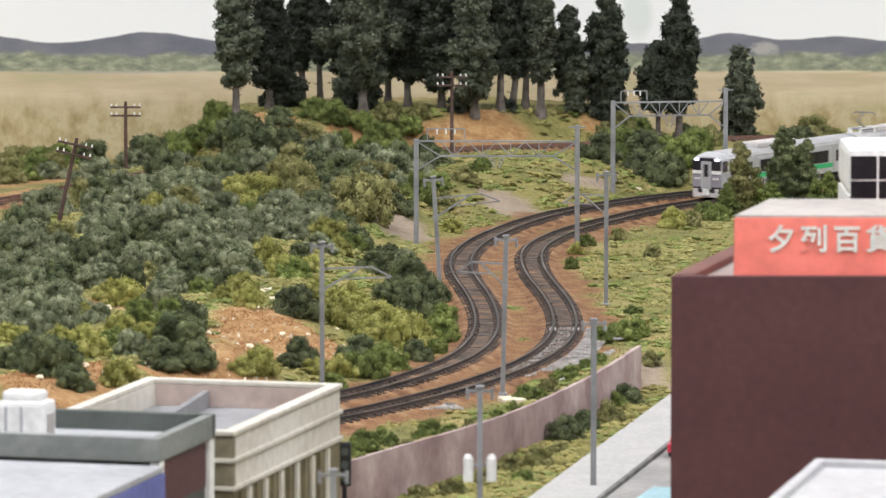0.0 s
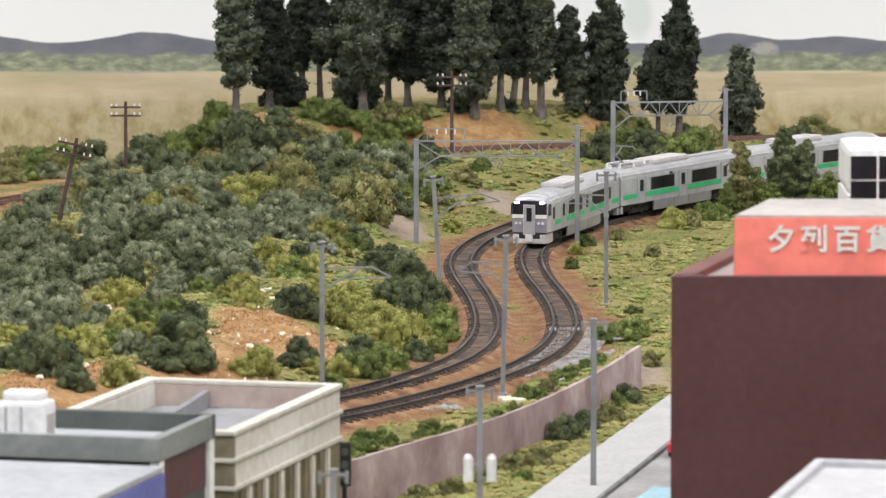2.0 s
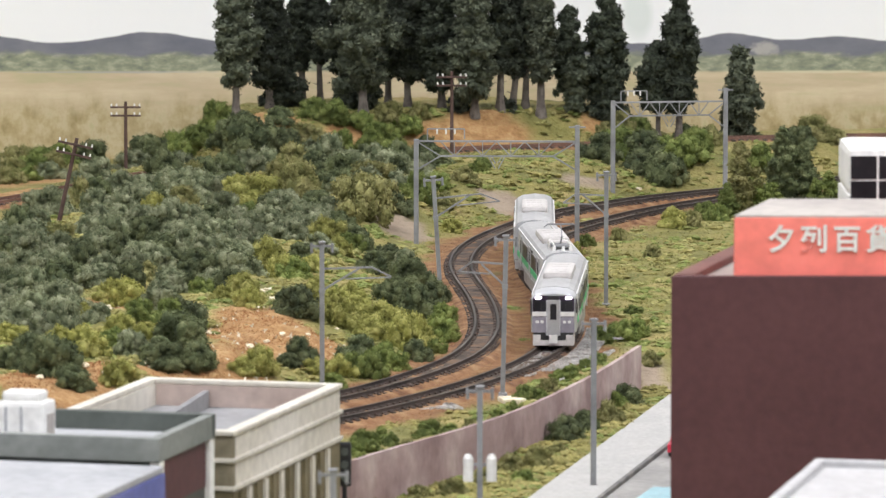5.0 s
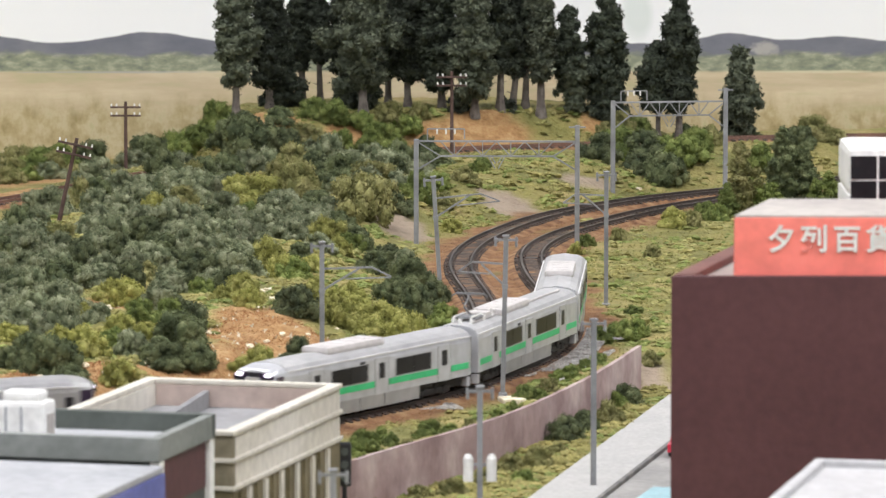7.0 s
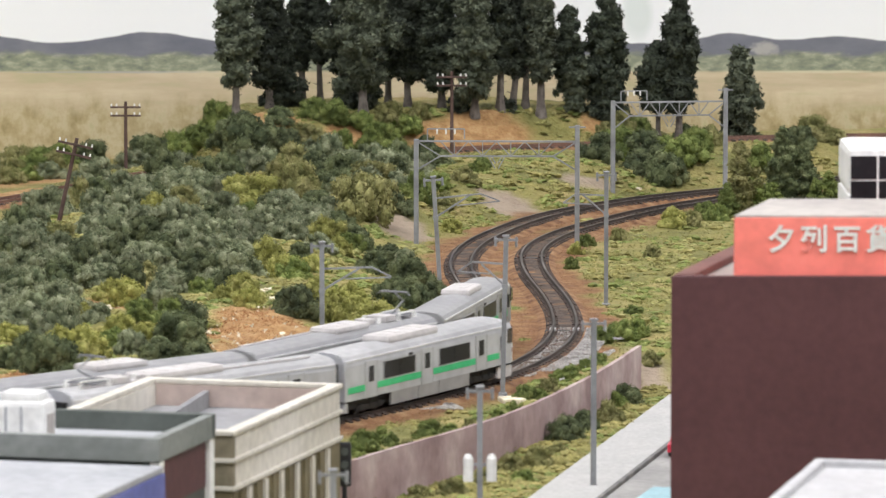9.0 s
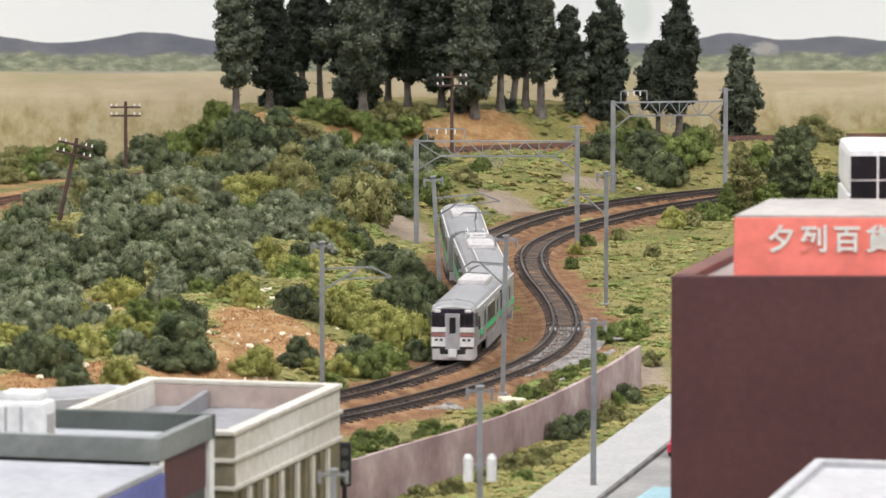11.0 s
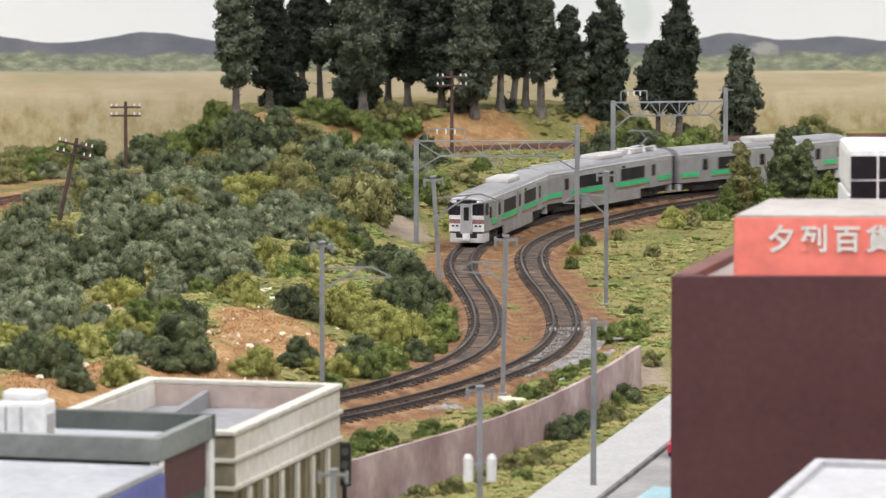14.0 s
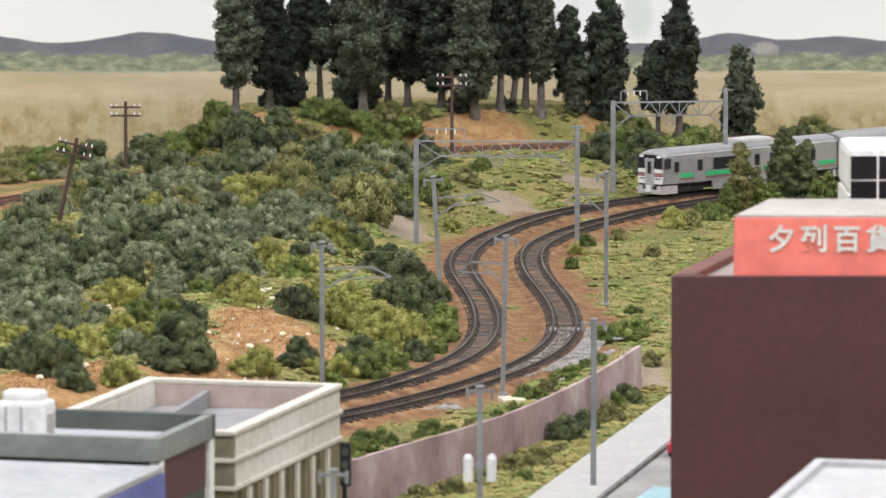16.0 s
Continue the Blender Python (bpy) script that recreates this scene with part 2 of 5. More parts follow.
WALL_LINE = np.array([(-400, 1620), (-240, 1745), (-120, 1850), (-32, 1951), (-1, 2022), (22, 2084), (40, 2140), (58, 2196), (70, 2240), (80, 2284)], float)


def on_line(line, s_of, s):
    """The place and the heading at s along a centre line."""
    x, y = np.interp(s, s_of, line[:, 0]), np.interp(s, s_of, line[:, 1])
    x2, y2 = np.interp(s + 2, s_of, line[:, 0]), np.interp(s + 2, s_of, line[:, 1])
    return x, y, math.atan2(y2 - y, x2 - x)


def gap(line, x, y):
    """The distance from places to a line."""
    x, y = np.atleast_1d(x), np.atleast_1d(y)
    a, b = line[:-1], line[1:]
    w = b - a
    best = np.full(x.shape, 1e9)
    for i in range(len(a)):
        t = np.clip(((x - a[i, 0]) * w[i, 0] + (y - a[i, 1]) * w[i, 1]) / (w[i] @ w[i] + 1e-9), 0, 1)
        best = np.minimum(best, np.hypot(x - a[i, 0] - t * w[i, 0], y - a[i, 1] - t * w[i, 1]))
    return best


def ease(v, a, b):
    t = np.clip((v - a) / (b - a), 0, 1)
    return t * t * (3 - 2 * t)


def terrain(x, y):
    """The height of the modelled ground, in mm."""
    x, y = np.atleast_1d(np.asarray(x, float)), np.atleast_1d(np.asarray(y, float))
    d_main = np.minimum(gap(LINE_OUT[::12], x, y), gap(LINE_IN[::12], x, y))
    d_back = gap(LINE_BACK[::12], x, y)
    in_x = np.interp(y, LINE_IN[::-1, 1], LINE_IN[::-1, 0])
    back_y = np.interp(x, LINE_BACK[:, 0], LINE_BACK[:, 1])
    left = (x < in_x) & (y > 1990)
    lump = np.sin(x * 0.043 + 1.3) * np.sin(y * 0.031) + 0.6 * np.sin(x * 0.09 + y * 0.05)
    z = np.where(left, 15 * ease(d_main, 18, 85) + 2.5 * lump * ease(d_main, 20, 60), 0.0)
    z = np.where(~left, 0.8 * lump * ease(d_main, 22, 60), z)
    z = z * ease(d_back, 30, 190)
    hill = 1 - ease(np.hypot((x + 12) / 168, (y - 3315) / 130), 0.66, 1.0)
    beyond = y > back_y
    z = np.where(beyond, 21 * hill * ease(d_back, 10, 45) - 22 * (1 - hill) * ease(y - back_y, 70, 200), z)
    road_edge = np.interp(x, np.r_[WALL_LINE[:, 0], 150, 260, 420], np.r_[WALL_LINE[:, 1], 2330, 2400, 2470])
    fall = np.where(x < 80, ease(road_edge - y, -17.0, -4.0), ease(road_edge - y, -75, 20))
    return z * (1 - fall) - 12.6 * fall


# ---- hall ----
def slab(name, x0, x1, y0, y1, z0, z1, material, label, category):
    return tagged(finish(name, box(x0, x1, y0, y1, z0, z1), material), label, category, kind="structure")


slab("floor", -3200, 3200, -2600, 4400, -960, -900, M_FLOOR, "grey floor of the exhibition hall", "floor")
slab("ceiling", -3200, 3200, -2600, 4400, 1900, 1960, M_HALL, "plain white ceiling of the hall", "ceiling")
slab("wall_north", -3200, 3200, 4400, 4460, -960, 1960, M_HALL, "plain pale hall wall behind the layout", "wall")
slab("wall_south", -3200, 3200, -2660, -2600, -960, 1960, M_HALL, "plain pale hall wall behind the camera", "wall")
slab("wall_east", 3200, 3260, -2600, 4400, -960, 1960, M_HALL, "plain pale hall side wall", "wall")
slab("wall_west", -3260, -3200, -2600, 4400, -960, 1960, M_HALL, "plain pale hall side wall", "wall")
for lx, ly in LAMP_ROWS:
    cl = thing("ceiling_light", pose(lx, ly, 1.9), "flat white fluorescent ceiling panel", "ceiling light", "ceiling lights")
    part("frame", box(-640, 640, -290, 290, -26, 0, 4), M_WHITE, cl)
    part("diffuser", box(-600, 600, -250, 250, -34, -27, 2), M_PANEL, cl)


# ---- ground ----
ORANGE_PATCHES = [(-240, 3005, 50, 40), (-72, 2274, 27, 72), (-49, 2262, 18, 38), (-84, 2182, 18, 20), (-99, 2162, 20, 16), (-141, 2366, 10, 58), (-134, 2130, 15, 40), (-155, 2098, 13, 42), (-114, 2114, 26, 14), (-144, 2086, 25, 16), (-252, 3330, 30, 52), (-116, 3266, 16, 8), (-42, 3262, 6, 8), (-60, 3250, 7, 8), (26, 3290, 32, 22), (3, 3268, 26, 18), (-99, 3250, 20, 8), (-50, 3258, 16, 8), (89, 3322, 10, 8), (107, 3038, 9, 10)]
TAN_PATCHES = [(-23, 2766, 17, 44), (74, 2990, 15, 10), (34, 2906, 18, 30), (85, 2306, 9, 24), (88, 2270, 9, 30)]


def ground_weights(x, y):
    d = np.minimum(gap(LINE_OUT[::10], x, y), gap(LINE_IN[::10], x, y))
    wob = 4 * np.sin(x * 0.13 + y * 0.05) + 3 * np.sin(y * 0.17 - x * 0.08)
    ballast = 1 - ease(d + wob, 17, 25)
    db = gap(LINE_BACK[::10], x, y)
    ballast = np.maximum(ballast, 1 - ease(db, 10, 15))
    orange, tan = np.zeros_like(d), np.zeros_like(d)
    for px, py, rx, ry in ORANGE_PATCHES:
        orange = np.maximum(orange, 1 - ease(np.hypot((x - px) / rx, (y - py) / ry) + wob * 0.03, 0.75, 1.1))
    for px, py, rx, ry in TAN_PATCHES:
        tan = np.maximum(tan, 1 - ease(np.hypot((x - px) / rx, (y - py) / ry) + wob * 0.03, 0.7, 1.15))
    return ballast, orange, tan


def ground_material():
    m = mat("modelled_ground", [(0.13, 0.13, 0.038), (0.22, 0.20, 0.062), (0.31, 0.25, 0.10)], 45, 0.95, bump=0.8, fine=2.2)
    nt = m.node_tree
    b = nt.nodes["Principled BSDF"]
    grass = b.inputs["Base Color"].links[0].from_socket
    tc = nt.nodes.new("ShaderNodeTexCoord")
    cover = nt.nodes.new("ShaderNodeVertexColor")
    cover.layer_name = "cover"
    split = nt.nodes.new("ShaderNodeSeparateColor")
    nt.links.new(cover.outputs["Color"], split.inputs[0])
    colour = grass
    for channel, colours, size in (("Blue", [(0.26, 0.20, 0.15), (0.36, 0.29, 0.22)], 16), ("Green", [(0.235, 0.122, 0.046), (0.36, 0.205, 0.085), (0.48, 0.32, 0.155)], 7),
                                   ("Red", [(0.13, 0.06, 0.028), (0.225, 0.11, 0.048), (0.31, 0.195, 0.09)], 9)):
        mp, n, ramp, mix = (nt.nodes.new(k) for k in ("ShaderNodeMapping", "ShaderNodeTexNoise", "ShaderNodeValToRGB", "ShaderNodeMix"))
        mp.inputs["Scale"].default_value = (1 / (size * MM),) * 3
        n.inputs["Scale"].default_value, n.inputs["Detail"].default_value, n.inputs["Roughness"].default_value = 1.0, 9.0, 0.68
        nt.links.new(tc.outputs["Object"], mp.inputs[0])
        nt.links.new(mp.outputs[0], n.inputs["Vector"])
        el = ramp.color_ramp.elements
        el[0].position, el[1].position = 0.32, 0.68
        el[0].color, el[1].color = (*colours[0], 1), (*colours[-1], 1)
        if len(colours) == 3:
            el.new(0.5).color = (*colours[1], 1)
        nt.links.new(n.outputs["Fac"], ramp.inputs[0])
        mix.data_type = "RGBA"
        nt.links.new(split.outputs[channel], mix.inputs["Factor"])
        nt.links.new(colour, mix.inputs["A"])
        nt.links.new(ramp.outputs[0], mix.inputs["B"])
        colour = mix.outputs["Result"]
    nt.links.new(colour, b.inputs["Base Color"])
    return m


def build_ground():
    xs = np.r_[np.arange(-1750, -430, 60), np.arange(-430, 430, 4.5), np.arange(430, 901, 47)]
    ys = np.r_[np.arange(950, 1500, 50), np.arange(1500, 3400, 6), np.arange(3400, 3472, 14)]
    gx, gy = np.meshgrid(xs, ys)
    x, y = gx.ravel(), gy.ravel()
    z = terrain(x, y)
    rough = np.array([noise.noise((a * 0.11, b * 0.09, 3.1)) + 0.6 * noise.noise((a * 0.31, b * 0.27, 7.7)) for a, b in zip(x, y)])
    d = np.minimum(np.minimum(gap(LINE_OUT[::10], x, y), gap(LINE_IN[::10], x, y)), gap(LINE_BACK[::10], x, y))
    z = z + rough * (0.5 + 1.4 * ease(d, 24, 45)) * ease(d, 9, 20) * np.where(z < -10, 0.15, 1)
    nx, ny = len(xs), len(ys)
    faces = [(j * nx + i, j * nx + i + 1, (j + 1) * nx + i + 1, (j + 1) * nx + i) for j in range(ny - 1) for i in range(nx - 1)]
    me = mesh_of("ground", np.c_[x, y, z], faces, ground_material())
    ballast, orange, tan = ground_weights(x, y)
    layer = me.color_attributes.new("cover", "FLOAT_COLOR", "POINT")
    layer.data.foreach_set("color", np.c_[ballast, orange, tan, np.ones_like(x)].astype(np.float32).ravel())
    me.shade_smooth()
    ob = new("ground", me)
    tagged(ob, "modelled earth and turf ground of a railway layout", "ground", kind="structure")


build_ground()
table = tagged(finish("baseboard", box(-1750, 900, 950, 3620, -130, -26, 4), M_OLIVE), "brown wooden baseboard under the layout", "baseboard", kind="structure")
for tx in (-1600, 750):
    for ty in (1050, 3500):
        part("leg", box(tx - 30, tx + 30, ty - 30, ty + 30, -900, -130, 3), M_OLIVE, table)


# ---- printed backdrop board ----
def backdrop_material():
    m = bpy.data.materials.new("printed_landscape")
    m.use_nodes = True
    nt = m.node_tree
    b = nt.nodes["Principled BSDF"]
    b.inputs["Roughness"].default_value = 0.6
    tc, sep = nt.nodes.new("ShaderNodeTexCoord"), nt.nodes.new("ShaderNodeSeparateXYZ")
    mp0 = nt.nodes.new("ShaderNodeMapping")
    mp0.inputs["Scale"].default_value = (1 / MM,) * 3
    nt.links.new(tc.outputs["Object"], mp0.inputs[0])
    nt.links.new(mp0.outputs[0], sep.inputs[0])

    def noise_of(sx, sz, detail=5.0, seed=0.0, rough=0.55):
        mp, n = nt.nodes.new("ShaderNodeMapping"), nt.nodes.new("ShaderNodeTexNoise")
        mp.inputs["Scale"].default_value = (1 / sx, 0, 1 / sz)
        mp.inputs["Location"].default_value = (seed, seed, 0)
        n.inputs["Scale"].default_value, n.inputs["Detail"].default_value, n.inputs["Roughness"].default_value = 1.0, detail, rough
        nt.links.new(mp0.outputs[0], mp.inputs[0])
        nt.links.new(mp.outputs[0], n.inputs["Vector"])
        return n.outputs["Fac"]

    def calc(op, a, bb):
        n = nt.nodes.new("ShaderNodeMath")
        n.operation = op
        for i, v in enumerate((a, bb)):
            if isinstance(v, (int, float)):
                n.inputs[i].default_value = v
            else:
                nt.links.new(v, n.inputs[i])
        return n.outputs[0]

    def ramp_of(fac, stops):
        r = nt.nodes.new("ShaderNodeValToRGB")
        el = r.color_ramp.elements
        el[0].position, el[0].color = stops[0][0], (*stops[0][1], 1)
        el[1].position, el[1].color = stops[-1][0], (*stops[-1][1], 1)
        for pz, c in stops[1:-1]:
            el.new(pz).color = (*c, 1)
        nt.links.new(fac, r.inputs[0])
        return r.outputs[0]

    def mixed(fac, a, bb):
        n = nt.nodes.new("ShaderNodeMix")
        n.data_type = "RGBA"
        nt.links.new(fac, n.inputs["Factor"])
        nt.links.new(a, n.inputs["A"])
        nt.links.new(bb, n.inputs["B"])
        return n.outputs["Result"]

    def above(level, width, wobble=None, amount=0.0):
        z = sep.outputs["Z"]
        if wobble is not None:
            z = calc("ADD", z, calc("MULTIPLY", calc("SUBTRACT", wobble, 0.5), amount))
        r = nt.nodes.new("ShaderNodeMapRange")
        r.inputs[1].default_value, r.inputs[2].default_value = level - width, level + width
        nt.links.new(z, r.inputs[0])
        return r.outputs[0]

    reeds = ramp_of(noise_of(11, 15, 7, 3.0, 0.7), [(0.34, (0.30, 0.24, 0.11)), (0.46, (0.42, 0.335, 0.18)), (0.58, (0.52, 0.45, 0.28)), (0.72, (0.37, 0.36, 0.17))])
    field = ramp_of(noise_of(90, 14, 6, 1.0, 0.6), [(0.3, (0.42, 0.41, 0.22)), (0.48, (0.56, 0.46, 0.31)), (0.6, (0.64, 0.55, 0.38)), (0.72, (0.50, 0.46, 0.27))])
    scrub = ramp_of(noise_of(9, 4, 6, 5.0, 0.65), [(0.33, (0.16, 0.185, 0.15)), (0.5, (0.27, 0.295, 0.205)), (0.68, (0.46, 0.45, 0.33))])
    hills = ramp_of(noise_of(34, 16, 6, 9.0, 0.6), [(0.3, (0.135, 0.145, 0.185)), (0.7, (0.215, 0.22, 0.255))])
    sky = ramp_of(noise_of(300, 160, 2, 12.0), [(0.3, (0.88, 0.895, 0.915)), (0.7, (0.915, 0.925, 0.94))])
    colour = mixed(above(11.3, 8, noise_of(12, 30, 5, 2.0), 26), reeds, field)
    colour = mixed(above(31.8, 0.6, noise_of(20, 8, 3, 4.0), 3.0), colour, scrub)
    colour = mixed(above(42.3, 1.6, noise_of(22, 10, 6, 6.0), 15.0), colour, hills)
    # two long rounded ridges
    x = sep.outputs["X"]
    ridge = 0.0
    for mid, wide, high in ((-282, 24, 5.2), (-180, 33, 6.9), (177, 24, 6.2), (242, 29, 4.2)):
        u = calc("DIVIDE", calc("SUBTRACT", x, mid), wide)
        ridge = calc("ADD", ridge, calc("MULTIPLY", calc("EXPONENT", calc("MULTIPLY", calc("MULTIPLY", u, u), -1.0), 0.0), high))
    z = calc("SUBTRACT", sep.outputs["Z"], ridge)
    z = calc("ADD", z, calc("MULTIPLY", calc("SUBTRACT", noise_of(14, 400, 5, 8.0), 0.5), 2.2))
    r = nt.nodes.new("ShaderNodeMapRange")
    r.inputs[1].default_value, r.inputs[2].default_value = 48.5, 49.5
    nt.links.new(z, r.inputs[0])
    colour = mixed(r.outputs[0], colour, sky)
    # printed details: a pale tuft on the hillside and a thin light shore; also a soft grey-green patch in the sky
    def blob(mid_x, wide_x, mid_z, wide_z, strength, wobble):
        u = calc("DIVIDE", calc("SUBTRACT", x, mid_x), wide_x)
        v = calc("DIVIDE", calc("SUBTRACT", sep.outputs["Z"], mid_z), wide_z)
        d = calc("ADD", calc("MULTIPLY", u, u), calc("MULTIPLY", v, v))
        d = calc("ADD", d, calc("MULTIPLY", calc("SUBTRACT", wobble, 0.5), 2.4))
        rr = nt.nodes.new("ShaderNodeMapRange")
        rr.inputs[1].default_value, rr.inputs[2].default_value = 0.35, 1.3
        rr.inputs[3].default_value, rr.inputs[4].default_value = strength, 0.0
        nt.links.new(d, rr.inputs[0])
        return rr.outputs[0]

    def plain(c):
        n = nt.nodes.new("ShaderNodeRGB")
        n.outputs[0].default_value = (*c, 1)
        return n.outputs[0]

    colour = mixed(blob(198, 9, 45.5, 4.2, 0.5, noise_of(5, 4, 5, 21.0)), colour, plain((0.66, 0.62, 0.56)))
    colour = mixed(blob(120, 10, 68, 17, 0.55, noise_of(40, 60, 2, 23.0)), colour, plain((0.62, 0.70, 0.66)))
    colour = mixed(blob(232, 34, 31.5, 0.9, 0.7, noise_of(12, 2, 4, 25.0)), colour, plain((0.66, 0.62, 0.44)))
    colour = mixed(blob(-205, 60, 31.2, 0.7, 0.5, noise_of(15, 2, 4, 27.0)), colour, plain((0.34, 0.36, 0.40)))
    nt.links.new(colour, b.inputs["Base Color"])
    return m


backdrop = finish("backdrop", box(-1750, 900, 3470, 3480, -26, 620), backdrop_material())
tagged(backdrop, "printed backdrop board of a reed field, far hills and pale sky", "backdrop", kind="structure")


# ---- tracks ----
def ribbon(line, profile, lift=0.0):
    """Sweeps an outline (across, up) along a line of places."""
    d = np.gradient(line, axis=0)
    d /= np.linalg.norm(d, axis=1)[:, None]
    nrm = np.c_[d[:, 1], -d[:, 0]]
    k = len(profile)
    verts = np.concatenate([np.c_[line + nrm * a, np.full(len(line), b + lift)] for a, b in profile])
    verts = verts.reshape(k, len(line), 3).transpose(1, 0, 2).reshape(-1, 3)
    faces = []
    for i in range(len(line) - 1):
        for j in range(k):
            j2 = (j + 1) % k
            faces.append((i * k + j, i * k + j2, (i + 1) * k + j2, (i + 1) * k + j))
    return verts, faces


def slice_of(line, s_of, s0, s1, every=2):
    return line[(s_of >= s0) & (s_of <= s1)][::every]


def build_track(name, line, s_of, s0, s1, label, rail_mat, pieces=True):
    tr = thing(name, Matrix(), label, "railway track", "tracks")
    run = slice_of(line, s_of, s0, s1)
    bv, bf = ribbon(run, [(-13.5, -1.2), (-10, 0.8), (-7.0, 1.55), (7.0, 1.55), (10, 0.8), (13.5, -1.2)])
    lifted = bv[:, 2] > 0.5
    bv[lifted, 2] += [0.5 * noise.noise((v[0] * 0.07, v[1] * 0.07, 9.0)) + 0.35 * noise.noise((v[0] * 0.4, v[1] * 0.4, 6.0)) for v in bv[lifted]]
    bed = new("ballast_bed", mesh_of("ballast_bed", bv, bf, M_BALLAST))
    bed.parent = tr
    tagged(bed, "brown earth ballast", kind="stuff")
    fv, ff = ribbon(run[::1], [(-3.6, 0.8), (-2.9, 1.75), (-1.2, 1.8), (1.2, 1.8), (2.9, 1.75), (3.6, 0.8)])
    fv[:, 2] += [0.45 * noise.noise((v[0] * 0.16, v[1] * 0.16, 2.0)) + 0.35 * noise.noise((v[0] * 0.5, v[1] * 0.5, 5.0)) for v in fv]
    fill = new("dirt_fill", mesh_of("dirt_fill", fv, ff, M_FILL))
    fill.parent = tr
    tagged(fill, "grey-brown dirt between the rails", kind="stuff")
    for side in (-4.85, 4.85):
        prof = [(side - 1.25, 1.6), (side - 0.75, 2.3), (side - 0.55, 3.4), (side + 0.55, 3.4), (side + 0.75, 2.3), (side + 1.25, 1.6)]
        rail = new("rail", mesh_of("rail", *ribbon(run, prof), rail_mat))
        rail.parent = tr
        top = new("rail_head", mesh_of("rail_head", *ribbon(run, [(side - 0.38, 3.3), (side - 0.38, 3.48), (side + 0.38, 3.48), (side + 0.38, 3.3)]), M_RAIL_TOP if pieces else rail_mat))
        top.parent = rail
    bm = box(-1.2, 1.2, -8.1, 8.1, 0.2, 1.75)
    for side in (-4.85, 4.85):
        box(-1.15, 1.15, side - 2.0, side + 2.0, 1.75, 2.25, bm=bm)
    bmesh.ops.scale(bm, vec=(MM, MM, MM), verts=bm.verts)
    me = bpy.data.meshes.new("sleeper")
    bm.to_mesh(me)
    bm.free()
    me.materials.append(M_SLEEPER)
    rng = random.Random(5)
    for s in np.arange(max(s0, -60), min(s1, 1400), 5.0):
        x, y, a = on_line(line, s_of, s)
        ob = new("sleeper", me)
        ob.parent = tr
        ob.matrix_basis = at(x, y, rng.uniform(-0.15, 0.1), math.degrees(a) + rng.uniform(-1.5, 1.5))
    return tr


# ---- foliage ----
RNG = np.random.default_rng(11)


def icosphere(level):
    bm = bmesh.new()
    bmesh.ops.create_icosphere(bm, subdivisions=level, radius=1)
    v = np.array([x.co[:] for x in bm.verts])
    bm.verts.index_update()
    f = [tuple(x.index for x in q.verts) for q in bm.faces]
    bm.free()
    return v, f


ICO = {1: icosphere(1), 2: icosphere(2), 3: icosphere(3)}


def flakes(centres, normals, size, rng, fuzz=0.38):
    """Small bent leaf flakes that stand off a surface."""
    n = len(centres)
    t = rng.normal(size=(n, 3))
    t = np.cross(normals + rng.normal(size=(n, 3)) * fuzz, t)
    t /= np.linalg.norm(t, axis=1)[:, None] + 1e-9
    u = np.cross(normals + rng.normal(size=(n, 3)) * 0.3, t)
    u /= np.linalg.norm(u, axis=1)[:, None] + 1e-9
    sz = size * rng.uniform(0.55, 1.25, n)[:, None]
    mid = centres + normals * sz * 0.15
    a, b, c = mid - t * sz * 0.5, mid + u * sz * 0.55 - normals * sz * 0.1, mid + t * sz * 0.5 + normals * sz * 0.3
    verts = np.stack([a, b, c], 1).reshape(-1, 3)
    faces = [(3 * i, 3 * i + 1, 3 * i + 2) for i in range(n)]
    return verts, faces


def clump_mesh(name, lumps, per_area, size, material, seed, core=0.86, squash=1.0, reach=(0.84, 1.05), fuzz=0.45, fine_from=0.0):
    """Foam foliage: noisy cores under a skin of flakes. lumps: rows of x, y, z, radius."""
    rng = np.random.default_rng(seed)
    verts, faces, n = [], [], 0
    for x, y, z, r in lumps:
        iv, jf = ICO[2 if r >= fine_from else 1]
        bump = np.array([1 + 0.40 * noise.noise((v[0] * 2.1 + seed + x, v[1] * 2.1 + y, v[2] * 2.1)) + 0.22 * noise.noise((v[0] * 6.3 + x, v[1] * 6.3 + seed, v[2] * 6.3 + y)) for v in iv])
        v = iv * (bump * r * core)[:, None] * (1, 1, squash) + (x, y, z)
        verts.append(v)
        faces += [tuple(i + n for i in q) for q in jf]
        n += len(v)
        k = max(12, int(per_area * r * r))
        d = rng.normal(size=(k, 3))
        d /= np.linalg.norm(d, axis=1)[:, None]
        rad = np.array([1 + 0.34 * noise.noise((q[0] * 2.6 + seed * 3 + x, q[1] * 2.6 + y, q[2] * 2.6)) + 0.16 * noise.noise((q[0] * 7 + x, q[1] * 7, q[2] * 7 + seed)) for q in d])
        c = d * (rad * r * rng.uniform(*reach, k))[:, None] * (1, 1, squash) + (x, y, z)
        fv, ff = flakes(c, d, size, rng, fuzz)
        verts.append(fv)
        faces += [tuple(i + n for i in q) for q in ff]
        n += len(fv)
    me = mesh_of(name, np.concatenate(verts), faces, material)
    me.shade_smooth()
    return me


